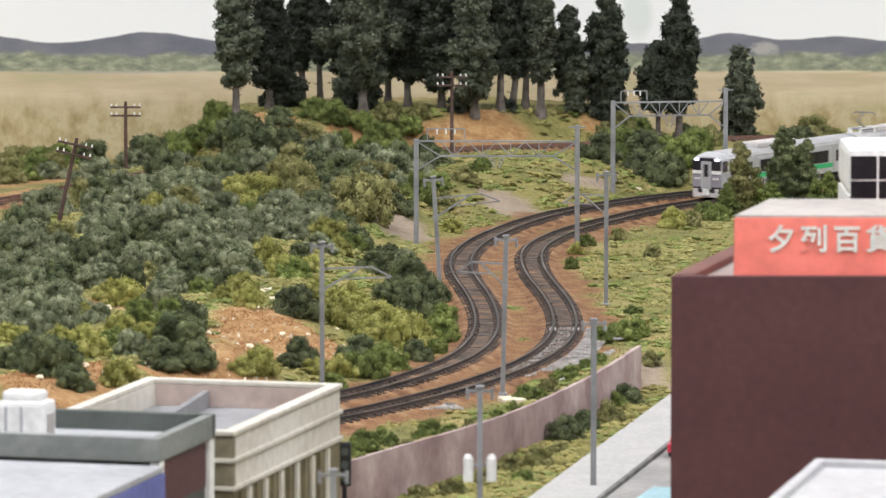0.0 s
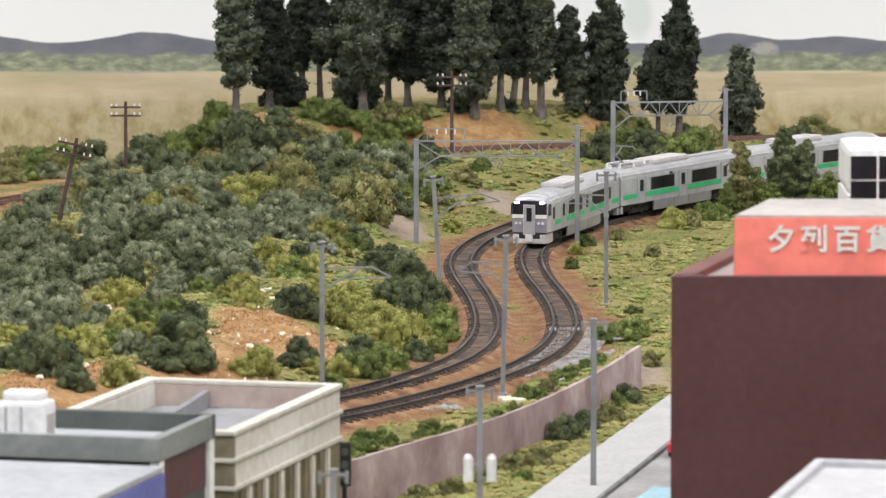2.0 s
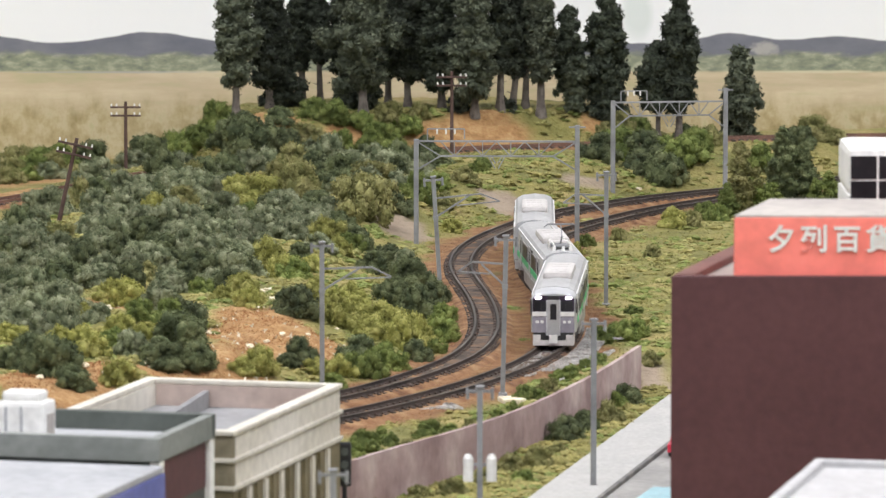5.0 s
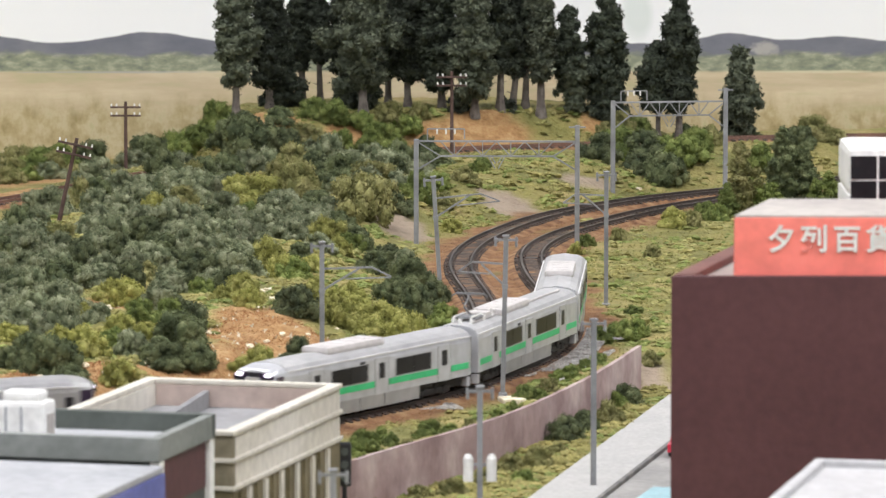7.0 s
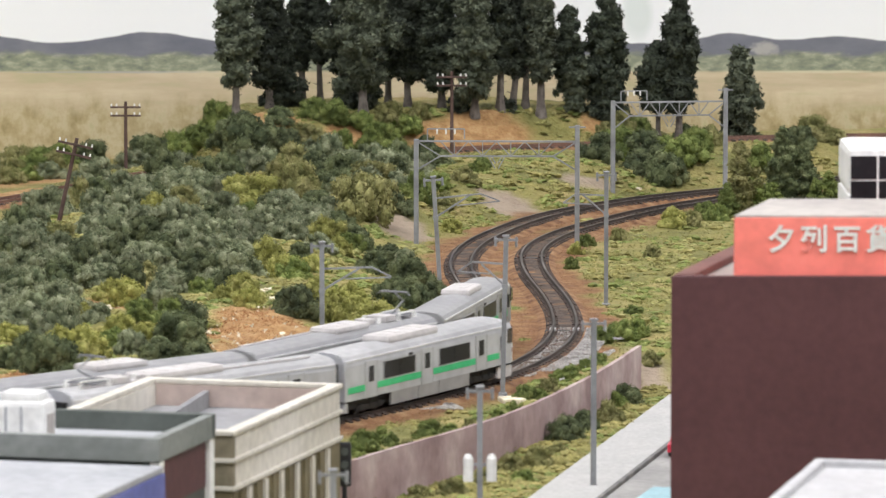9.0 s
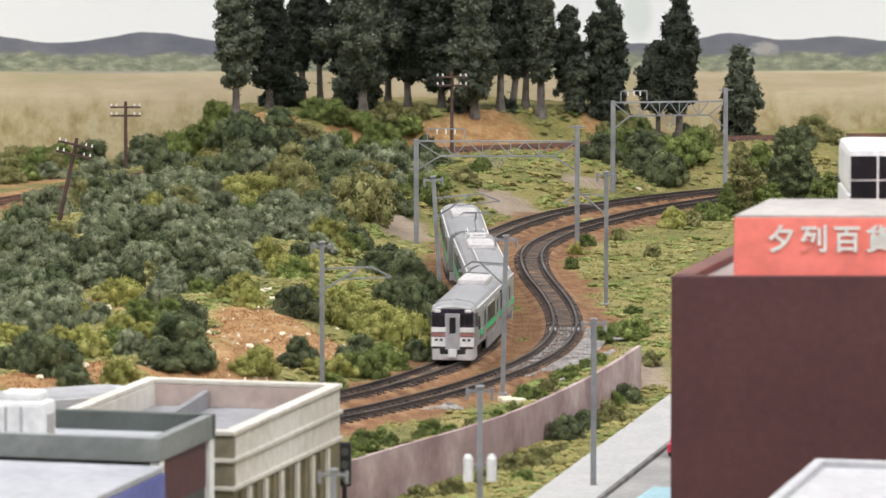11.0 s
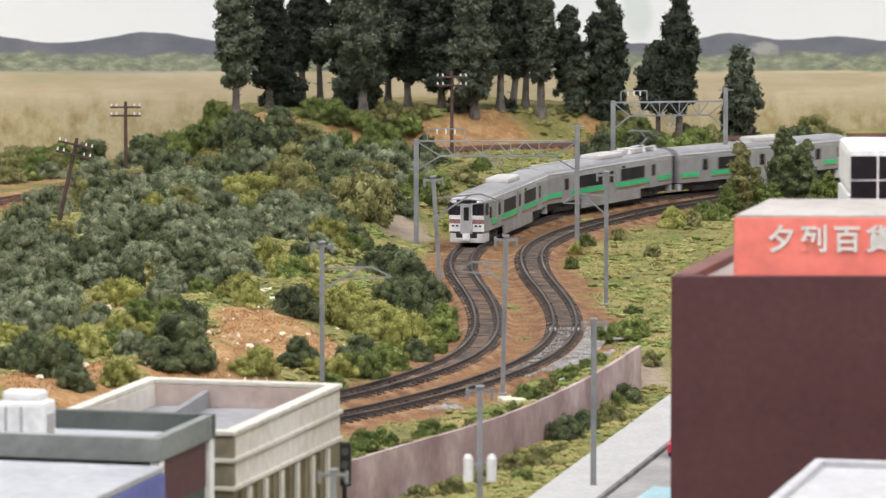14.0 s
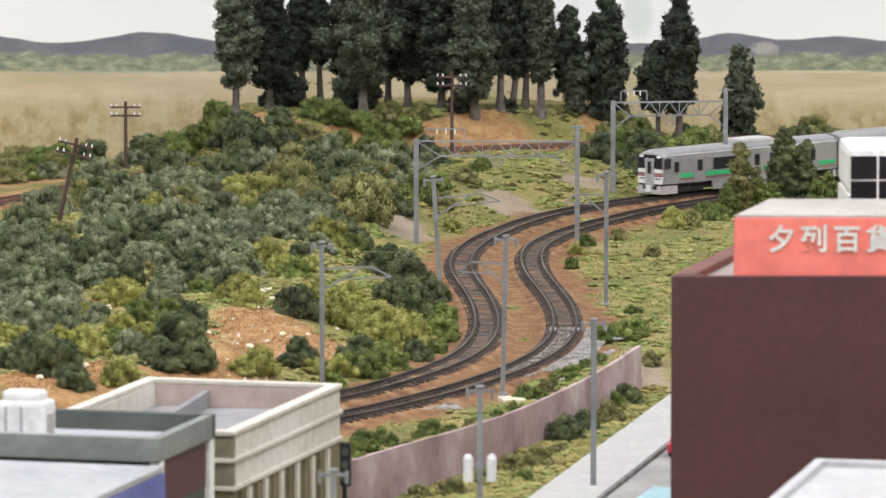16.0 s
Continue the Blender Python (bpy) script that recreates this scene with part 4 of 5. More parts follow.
# each train: along s at its leading end, second by second
OUT_HEAD = [(0, 136), (0.8, 249), (1, 277), (1.5, 344), (2, 392), (2.5, 444), (3, 514), (3.5, 584), (4, 659), (4.2, 689), (6.3, 981), (6.5, 1007), (7, 1078),
            (7.5, 1141), (8, 1206), (8.5, 1261), (9, 1318), (16, 2190)]
IN_HEAD = [(0, 2280), (7, 1194), (8.5, 916), (9, 824), (11.3, 456), (11.5, 422), (12, 342), (12.5, 266), (13, 194), (13.5, 121), (14, 45), (14.5, -39),
           (15, -106), (15.5, -170), (16, -228)]


def eased(rows, t):
    ts, vs = [r[0] for r in rows], [r[1] for r in rows]
    k = np.linspace(-0.25, 0.25, 7)
    tt = t + k
    v = np.interp(tt, ts, vs)
    v = np.where(tt < ts[0], vs[0] + (tt - ts[0]) * (vs[1] - vs[0]) / (ts[1] - ts[0]), v)
    v = np.where(tt > ts[-1], vs[-1] + (tt - ts[-1]) * (vs[-1] - vs[-2]) / (ts[-1] - ts[-2]), v)
    return float(v.mean())


def car_rows(line, s_of, head, way, place, flip=False):
    """Rows for the car that is `place` behind the leading one; way: +1 if s grows as the train runs."""
    rows = []
    for i in range(int(CLIP * 5) + 1):
        t = i / 5
        s = eased(head, t) - way * (69 + GAP * place)
        x1, y1, _ = on_line(line, s_of, s + way * 46)
        x0, y0, _ = on_line(line, s_of, s - way * 46)
        a = math.degrees(math.atan2(y1 - y0, x1 - x0))
        rows.append((t, at((x0 + x1) / 2, (y0 + y1) / 2, LIFT, a) @ Matrix.Diagonal((1, 1, STRETCH, 1))))
    return rows


def build_trains():
    out = [railcar("silver commuter train lead car with green stripes and lit headlamps", 1, lit=True),
           railcar("silver commuter train middle car with a raised pantograph", 0, pan=True),
           railcar("silver commuter train rear car with green stripes", -1, pale=True)]
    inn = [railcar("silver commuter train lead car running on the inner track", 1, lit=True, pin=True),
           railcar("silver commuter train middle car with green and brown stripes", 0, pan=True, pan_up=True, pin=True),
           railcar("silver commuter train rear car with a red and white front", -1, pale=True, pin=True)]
    for c in out + inn:
        c.scale = (1.0, 1.0, STRETCH)
    for c in out:
        tagged(c, group="cars of the train on the outer track")
    for c in inn:
        tagged(c, group="cars of the train on the inner track")
    return out, inn


# ---- buildings ----
def slanted(bm, k=0.245):
    for v in bm.verts:
        v.co.x += v.co.y * k
    return bm


def department_store():
    st = thing("department_store", at(71.5, 1760, 0, -0.8), "maroon department store with a coral red roof sign", "shop building")
    W, D, top = 150.0, 105.0, 91.2
    part("wall", slanted(box(0, W, 0, 3, -12.6, top, 0.3)), M_STORE, st)
    part("wall", slanted(box(0, 3, 3.0, D, -12.6, top, 0.3)), M_STORE, st)
    part("wall", slanted(box(W - 3, W, 3.0, D, -12.6, top, 0.3)), M_STORE, st)
    part("wall", slanted(box(3, W - 3, D - 3, D, -12.6, top, 0.3)), M_STORE, st)
    part("coping", slanted(box(0.1, 6.5, 3.1, D - 0.4, top - 2.0, top + 0.3, 0.3)), M_COPING, st, "brownish parapet top")
    part("roof", slanted(box(3, W - 3, 3, D - 3, top - 4, top - 2.2)), M_ROOFTOP, st)
    sign = part("sign_box", slanted(box(18.6, W - 6, 4.5, 60, top - 2.1, top + 18.2, 0.5)), M_SIGN, st, "coral red sign with white characters")
    part("sign_top", slanted(box(18.8, W - 6.2, 4.7, 59.8, top + 18.0, top + 18.8, 0.2)), M_ROOFTOP, sign)
    signs = "\u5915\u5217\u767e\u8ca8"
    for i, ch in enumerate(signs):
        cu = bpy.data.curves.new("sign_character", "FONT")
        cu.body, cu.size, cu.extrude, cu.offset = ch, 8.9 * MM, 0.25 * MM, 0.2 * MM
        cu.align_x, cu.align_y = "CENTER", "CENTER"
        cu.materials.append(M_WHITE)
        ob = new("sign_character", cu)
        ob.parent = sign
        ob.matrix_basis = at(34.6 + 10.3 * i, 4.1, top + 10.8, 0, 90)
    tw = thing("white_tower", at(136, 1930, 0, 0), "white building top with a dark paned window", "building")
    part("wall", box(3, 60, 0, 50, -12.6, 100.5, 0.4), M_WHITE, tw)
    part("head_wall", box(3, 60, 0, 50, 100.5, 116.6, 2.6), M_WHITE, tw)
    for i in range(4):
        for j in range(2):
            w = part("window", box(3.9 + i * 9.6, 12.7 + i * 9.6, -0.25, 0.4, 97.6 + j * 8.6, 105.5 + j * 8.6), M_GLASS, tw)
            part("frame", box(12.7 + i * 9.6, 13.5 + i * 9.6, -0.5, 0.4, 97.6 + j * 8.6, 105.5 + j * 8.6), M_WHITE, w)
    ca = thing("white_roofed_building", at(106, 1594, 0, -13), "white roofed building in front of the department store", "building")
    part("wall", box(1.5, 95, -98, -1.5, -12.6, 52), M_CREAM, ca)
    part("roof", box(0, 97, -100, 0, 52, 55.2, 0.4), M_CAP, ca)
    for a in ((0, 97, -3, 0), (0, 3, -100, -3.05), (94, 97, -100, -3.05)):
        part("roof_rim", box(*a, 55.0, 57.2, 0.5), M_CAP, ca)


def cream_building():
    bd = thing("cream_building", at(-66.7, 1776.5, 0, -15.0), "cream concrete building with a sunken flat roof and olive windows", "building")
    W, D, top = 68.0, 123.0, 40.0
    # x runs to the far left, y to the rear
    x0, x1 = -W, 0.0
    part("roof", box(x0 + 3, x1 - 3, 3, D - 3, top - 11, top - 9), M_DECK, bd)
    for nm, a in (("front_wall", (x0, x1, 0, 3)), ("rear_wall", (x0, x1, D - 3, D)), ("side_wall", (x0, x0 + 3, 3, D - 3)), ("side_wall", (x1 - 3, x1, 3, D - 3))):
        part(nm, box(*a, -12.6, top - 20), M_OLIVE, bd)
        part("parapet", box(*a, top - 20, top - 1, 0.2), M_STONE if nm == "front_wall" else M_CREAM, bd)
    for a in ((x0 - 0.8, x1 + 0.8, -0.8, 3.4), (x0 - 0.8, x1 + 0.8, D - 3.4, D + 0.8), (x0 - 0.8, x0 + 3.4, 3.4, D - 3.4), (x1 - 3.4, x1 + 0.8, 3.4, D - 3.4)):
        part("coping", box(*a, top - 1.6, top, 0.4), M_CREAM, bd)
        b = (a[0] - 0.4, a[1] + 0.4, a[2] - 0.4, a[3] + 0.4)
    for dz in (9.5, 18.5):
        part("band", box(x1 + 0.02, x1 + 0.9, -0.8, D + 0.8, top - dz - 0.7, top - dz + 0.7, 0.2), M_CREAM, bd)
        part("band", box(x0 - 0.8, x1 + 0.9, -0.9, -0.02, top - dz - 0.7, top - dz + 0.7, 0.2), M_CREAM, bd)
    part("lining", box(x0 + 3.02, x1 - 3.02, D - 3.9, D - 3.02, top - 9, top - 1.8), M_PINKWALL, bd)
    part("lining", box(x0 + 3.02, x0 + 3.9, 3.1, D - 4, top - 9, top - 1.8), M_CREAM, bd)
    part("roof_divider", bar((x0 + 22, D - 4.2, top - 6.2), (x0 + 29, D * 0.42, top - 6.2), 2.0, 5.6), M_DECK, bd)
    for i in range(12):
        part("fluting", box(x1 + 0.02, x1 + 1.0, 6 + i * 9, 9 + i * 9, -12.6, top - 20), M_CREAM if i % 2 else M_OLIVE, bd)


def sage_building():
    bd = thing("sage_building", at(-71, 1751, 0, -14.5), "sage grey shop building with a white inner roof", "building")
    top, W, D = 49.0, 112.0, 59.0
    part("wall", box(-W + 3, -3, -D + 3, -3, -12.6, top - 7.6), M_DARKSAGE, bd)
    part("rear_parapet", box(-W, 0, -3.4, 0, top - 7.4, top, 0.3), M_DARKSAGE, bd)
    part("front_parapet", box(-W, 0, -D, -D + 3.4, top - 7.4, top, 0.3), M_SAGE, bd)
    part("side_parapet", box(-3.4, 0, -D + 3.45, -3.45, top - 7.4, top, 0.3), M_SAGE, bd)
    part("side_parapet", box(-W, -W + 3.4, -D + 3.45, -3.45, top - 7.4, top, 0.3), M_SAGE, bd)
    part("roof", box(-W + 3.4, -3.5, -D + 3.5, -3.5, top - 7.5, top - 5.8), M_PALE, bd)
    for py in (-3.2, -D + 3.2):
        part("corner_post", box(-3.3, -0.3, py - 2.6, py + 2.6, -12.6, top - 7.45, 0.3), M_WHITE, bd)
    part("side_panel", box(-2.9, -1.2, -D + 7, -7, top - 22, top - 7.5), M_STORE, bd)
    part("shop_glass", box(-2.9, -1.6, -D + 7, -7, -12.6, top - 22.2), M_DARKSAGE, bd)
    ut = thing("rooftop_unit", at(-128, 1726, top - 5.8, -14), "white plastic rooftop tank unit", "rooftop unit")
    part("casing", box(-8.5, 7.5, -6, 6, 0, 13.5, 1.6), M_WHITE, ut)
    part("lid", box(-7, 5.5, -4.5, 4.5, 13.2, 16.4, 1.2), M_WHITE, ut)
    part("louvre", box(7.4, 7.9, -3.5, 2.5, 1.5, 9.5, 0.1), M_ROOFTOP, ut)
    for gx in (-5, 0):
        part("rib", box(gx - 0.4, gx + 0.4, -6.4, -5.9, 0.5, 12, 0.15), M_PALE, ut)
    bl = thing("blue_building", at(-84, 1683, 0, -14.5), "white flat-roofed building with a blue fascia", "building")
    part("wall", box(-110, -2, -90, -1, -12.6, 31), M_PALE, bl)
    part("roof", box(-112, 0, -92, 0, 40, 42.2, 0.5), M_PALE, bl)
    part("fascia", box(-1.6, 0.4, -92, 0.4, 30.8, 39.9, 0.3), M_BLUE, bl, "blue fascia")
    part("front_fascia", box(-112, -1.7, -92, -90.5, 30.8, 39.9, 0.3), M_BLUE, bl)
    part("core", box(-110, -1.8, -90, -0.5, 31.02, 39.95), M_PALE, bl)


# ---- small road things ----
def road_things():
    pave = np.array([(123, 2404), (90, 2254), (60.5, 2118), (31, 1981), (0, 1838), (-40, 1650)], float)
    me = mesh_of("pavement", *ribbon(pave, [(0, -14), (0, -11.2), (-0.01, -11.2), (-23.4, -11.2), (-23.4, -14)]), M_PAVE)
    tagged(new("pavement", me), "pale grey concrete pavement beside the road", "pavement", kind="structure")
    d = np.gradient(pave, axis=0)
    d /= np.linalg.norm(d, axis=1)[:, None]
    nrm = np.c_[-d[:, 1], d[:, 0]]
    kerb = pave + nrm * 24.2
    tagged(new("kerb", mesh_of("kerb", *ribbon(kerb, [(0.6, -14), (0.6, -11.0), (-0.9, -11.0), (-0.9, -14)]), M_KERB)), "dark weathered kerb edge", "kerb", kind="structure")
    me = mesh_of("road", *ribbon(pave + nrm * 25.4, [(0, -14), (0, -12.3), (-38, -12.3), (-38, -14)]), M_ROAD)
    tagged(new("road", me), "grey road surface by the pavement", "road", kind="structure")
    wall = WALL_LINE
    fine = np.c_[np.interp(np.linspace(0, 1, 120), np.linspace(0, 1, len(wall)), wall[:, 0]), np.interp(np.linspace(0, 1, 120), np.linspace(0, 1, len(wall)), wall[:, 1])]
    wv, wf = ribbon(fine, [(-0.8, -14), (-0.8, 4.6), (0.8, 4.6), (0.8, -14)])
    wv = np.array(wv)
    hi = wv[:, 2] > 0
    wv[hi, 2] += 1.2 * np.sin(wv[hi, 1] * 0.02) + 0.06 * np.sin(wv[hi, 1] * 0.31)
    wf += [tuple(range(4)), tuple(range(len(wv) - 4, len(wv)))[::-1]]
    tagged(new("boundary_wall", mesh_of("boundary_wall", wv, wf, M_WALL)), "stained mauve boundary wall beside the tracks", "wall", kind="structure")
    # a red car and a pale blue van, mostly hidden by the store
    for nm, m, paint, L, W, H, lab in (("red_car", at(92, 2096, -12.2, 76), M_CARRED, 26, 11, 9, "small red model car parked at the kerb"),
                                       ("blue_van", at(74, 1898, -12.2, 76), M_PALEBLUE, 42, 15, 13.5, "pale blue flat-roofed model van on the road")):
        c = thing(nm, m, lab, "car")
        if nm == "red_car":
            part("body", prism([(-13, 2), (-13, 5), (-8, 5.6), (-5, 9), (5, 9), (8.5, 5.6), (13, 5), (13, 2)], -5.5, 5.5), paint, c)
            part("window", prism([(-6.6, 5.9), (-4.4, 8.5), (4.4, 8.5), (7, 5.9)], -5.6, 5.6), M_GLASS, c)
        else:
            part("body", box(-L / 2, L / 2, -W / 2, W / 2, 2.2, H, 1.0), paint, c)
            part("window", box(-L / 2 + 3, L / 2 - 3, -W / 2 - 0.1, W / 2 + 0.1, 7, 10.5), M_GLASS, c)
        for wx in (-L * 0.32, L * 0.32):
            for wy in (-W / 2 + 0.7, W / 2 - 0.7):
                part("wheel", rod((wx, wy - 0.9, 2.2), (wx, wy + 0.9, 2.2), 2.2, 2.2, 14), M_BLACK, c)
    sg = thing("signal", at(-33.4, 1900, -12.6), "black railway signal head on a post", "signal")
    part("post", rod((0, 0, 0), (0, 0, 17.5), 0.8), M_BLACK, sg)
    hd = part("head", box(-2.3, 2.3, -1.2, 1.2, 16.8, 32, 0.8), M_BLACK, sg)
    for z in (20, 24.4, 28.8):
        part("lens", rod((0, -1.1, z), (0, -2.0, z), 1.3, 1.3, 12), M_DARKSAGE, hd)
    cb = thing("cable_box", at(26.5, 2152, -0.5, 12), "small cream concrete mast base block", "block")
    part("block", box(-4.6, 4.6, -5.4, 5.4, -1, 2.2, 0.6), M_CHIP, cb)


department_store()
cream_building()
sage_building()
road_things()
build_track("outer_track", LINE_OUT, S_OUT, -300, 2800, "weathered outer railway track in brown earth", M_RAIL)
build_track("inner_track", LINE_IN, S_IN, -300, 2800, "weathered inner railway track in brown earth", M_RAIL)
build_track("back_track", LINE_BACK, S_BACK, -350, 1100, "rusty back track below the grove", M_RUST, False)

for line, s_line, where in ((LINE_OUT, S_OUT, 2368.0), (LINE_IN, S_IN, 2352.0), (LINE_IN, S_IN, 2590.0), (LINE_OUT, S_OUT, 2660.0)):
    k = int(np.abs(line[:, 1] - where).argmin())
    jx, jy, ja = on_line(line, s_line, s_line[k])
    joint = thing("rail_joint", at(jx, jy, 0, math.degrees(ja)), "pair of worn metal rail joiners between track pieces", "rail joint", "rail joints")
    for side in (-4.85, 4.85):
        part("joiner", box(-3.4, 3.4, side - 1.5, side + 1.5, 1.7, 2.9, 0.3), M_ROOF if where == 2368.0 else M_RAIL, joint)
        part("clip", box(-0.5, 0.5, side - 1.9, side + 1.9, 1.6, 2.9, 0.15), M_RUST, joint)
    part("end_sleeper", box(-1.8, 1.8, -8.2, 8.2, 0.4, 2.0, 0.2), M_BLACK, joint)

mast(-47, 2182, 0, 58, 0, 27)
mast(-1, 2507, 0, 54, 4, 29, tilt=-3.6)
mast(72, 2480, 0, 58.5, 0, 19, flip=-1)
mast(23, 2163, 1.4, 61, 0, 18, tilt=1.2, flip=-1)
mast(54, 2009, -12, 60, 10, 0)
mast(12, 1821, -12, 60, 0, 0, boxes=True)
mast(-32, 1631, -12, 60, 5, 0)
portal(-13, 2729, 65, 2726, 51.5)
portal(90, 2982, 150, 2991, 50.5, 7)
telegraph_pole(5, 3203, 0, 51)
telegraph_pole(-180, 3195, -4, 38.5)
telegraph_pole(-186, 2722, 12.5, 42, 12.5)


# ---- the grove ----
tree(-121, 3278, 91, 22, 22, -0.02, 300, "soft")
tree(-102, 3318, 84, 22, 17, -0.01, 301)
tree(-84, 3350, 82, 18, 26, -0.01, 302)
tree(-60, 3334, 76, 17, 23, 0.02, 303)
tree(-47, 3274, 95, 34, 21, 0.00, 304, "soft")
tree(-21, 3326, 83, 30, 22, -0.01, 305)
tree(-1, 3314, 83, 25, 18, 0.02, 306)
tree(18, 3298, 90, 26, 15, -0.01, 307, "soft")
tree(34, 3310, 90, 18, 28, -0.01, 308)
tree(40, 3314, 78, 14, 23, 0.12, 309)
tree(58, 3314, 90, 21, 26, 0.02, 310, "soft")
tree(78, 3326, 35, 18, 6, 0.02, 311, "soft")
tree(74, 3326, 63, 17, 19, 0.01, 312)
tree(97, 3330, 78, 25, 4, 0.01, 313)
tree(140, 3330, 86, 23, 23, -0.03, 314)
tree(128, 3332, 58, 24, 23, 0.04, 315)
tree(176, 3354, 55, 22, 4, 0.02, 316, "soft")
tree(-95, 3326, 43, 22, 3, 0.01, 317)
tree(-48, 3318, 19, 24, 2, 0.01, 318)
tree(9, 3302, 12, 12, 2, -0.02, 319)
tree(38, 3314, 7, 10, 2, -0.01, 320)
tree(49, 3318, 82, 14, 29, -0.01, 321)
tree(-73, 3346, 76, 14, 28, -0.00, 322)
tree(-32, 3346, 78, 25, 24, 0.00, 323)


# ---- bushes, from the near verge to the grove ----
bush(-9, 1986, 4.4, "olive")
bush(3, 1990, 4.9, "olive")
bush(-32, 2002, 4.4, "mid")
bush(-26, 2018, 4.0, "mid")
bush(15, 2018, 4.5, "olive")
bush(-13, 2022, 3.0, "olive")
bush(-29, 2026, 5.0, "mid")
bush(29, 2026, 4.5, "mid")
bush(-19, 2030, 3.5, "mid")
bush(-23, 2038, 4.0, "mid")
bush(-8, 2046, 3.0, "mid")
bush(1, 2046, 3.0, "mid")
bush(25, 2046, 5.0, "olive")
bush(-5, 2054, 4.0, "mid")
bush(3, 2058, 3.0, "mid")
bush(35, 2066, 5.1, "olive")
bush(10, 2074, 2.6, "olive")
bush(20, 2086, 3.1, "mid")
bush(20, 2098, 3.6, "mid")
bush(43, 2098, 4.1, "olive")
bush(-139, 2110, 6.7, "dark")
bush(27, 2118, 3.1, "mid")
bush(-122, 2122, 8.3, "lime")
bush(-149, 2130, 11.0, "dark")
bush(47, 2134, 6.8, "dark")
bush(-167, 2142, 7.9, "dark")
bush(32, 2154, 4.2, "mid")
bush(37, 2162, 3.7, "mid")
bush(55, 2162, 5.3, "dark")
bush(-106, 2170, 9.1, "dark")
bush(-159, 2170, 8.0, "dark")
bush(-78, 2174, 5.3, "lime")
bush(-96, 2174, 9.1, "dark")
bush(-140, 2178, 9.1, "lime")
bush(-71, 2182, 7.5, "lime")
bush(41, 2182, 3.8, "olive")
bush(65, 2182, 6.4, "olive")
bush(-43, 2186, 5.4, "mid")
bush(-112, 2194, 7.5, "dark")
bush(-123, 2202, 7.0, "grey")
bush(-103, 2206, 9.8, "dark")
bush(62, 2210, 4.4, "olive")
bush(-150, 2214, 6.0, "lime")
bush(-61, 2214, 4.4, "dark")
bush(46, 2214, 4.4, "mid")
bush(-171, 2218, 6.0, "lime")
bush(-41, 2218, 6.5, "lime")
bush(-50, 2218, 4.9, "lime")
bush(-131, 2222, 6.6, "mid")
bush(-116, 2226, 7.1, "lime")
bush(-31, 2226, 8.8, "mid")
bush(-56, 2226, 7.7, "dark")
bush(51, 2226, 3.8, "mid")
bush(68, 2226, 5.5, "mid")
bush(-161, 2230, 8.5, "grey")
bush(-129, 2238, 7.7, "lime")
bush(72, 2238, 7.2, "dark")
bush(-178, 2242, 7.3, "grey")
bush(-152, 2250, 8.3, "grey")
bush(-18, 2250, 5.5, "mid")
bush(58, 2250, 3.9, "mid")
bush(-35, 2254, 8.3, "dark")
bush(-169, 2258, 9.0, "grey")
bush(-24, 2258, 7.2, "mid")
bush(-122, 2266, 6.7, "mid")
bush(-140, 2266, 6.1, "grey")
bush(63, 2270, 3.9, "mid")
bush(-111, 2274, 7.3, "mid")
bush(-155, 2274, 8.4, "grey")
bush(-10, 2282, 6.9, "dark")
bush(-105, 2282, 9.0, "dark")
bush(-146, 2282, 5.6, "lime")
bush(-167, 2290, 9.6, "grey")
bush(-154, 2294, 7.4, "grey")
bush(-163, 2302, 6.4, "grey")
bush(-173, 2306, 7.8, "grey")
bush(-3, 2306, 4.9, "mid")
bush(-15, 2310, 10.2, "lime")
bush(-181, 2310, 8.0, "grey")
bush(-179, 2314, 9.7, "grey")
bush(-28, 2314, 8.0, "lime")
bush(85, 2318, 5.1, "olive")
bush(-22, 2322, 11.4, "lime")
bush(-44, 2326, 9.7, "lime")
bush(-59, 2326, 10.3, "dark")
bush(-81, 2334, 6.9, "lime")
bush(-9, 2334, 6.9, "lime")
bush(66, 2338, 5.2, "mid")
bush(-116, 2342, 8.6, "grey")
bush(-1, 2346, 8.0, "mid")
bush(-186, 2346, 7.2, "grey")
bush(-158, 2350, 8.7, "grey")
bush(-34, 2350, 11.0, "lime")
bush(-65, 2350, 6.3, "dark")
bush(75, 2350, 6.9, "mid")
bush(-171, 2358, 9.5, "grey")
bush(-46, 2358, 7.5, "lime")
bush(-93, 2358, 5.2, "lime")
bush(-180, 2362, 6.5, "grey")
bush(-53, 2362, 7.0, "lime")
bush(82, 2362, 5.8, "mid")
bush(-133, 2370, 8.7, "lime")
bush(-189, 2382, 8.4, "dark")
bush(-39, 2382, 7.0, "lime")
bush(-103, 2386, 5.9, "mid")
bush(-85, 2386, 8.8, "lime")
bush(-182, 2390, 7.8, "grey")
bush(-142, 2394, 6.5, "lime")
bush(-116, 2406, 8.5, "grey")
bush(-91, 2410, 7.0, "dark")
bush(-136, 2414, 7.7, "dark")
bush(1, 2414, 6.5, "mid")
bush(-165, 2418, 9.8, "dark")
bush(-10, 2422, 10.1, "dark")
bush(-156, 2422, 9.2, "grey")
bush(-99, 2422, 7.0, "grey")
bush(-173, 2426, 7.6, "grey")
bush(-147, 2430, 7.2, "grey")
bush(-128, 2438, 6.8, "olive")
bush(-112, 2442, 7.3, "dark")
bush(-21, 2442, 9.0, "dark")
bush(83, 2442, 4.2, "mid")
bush(-147, 2446, 7.8, "grey")
bush(-167, 2454, 7.8, "grey")
bush(-108, 2458, 9.3, "dark")
bush(-174, 2458, 8.7, "grey")
bush(-89, 2458, 9.8, "grey")
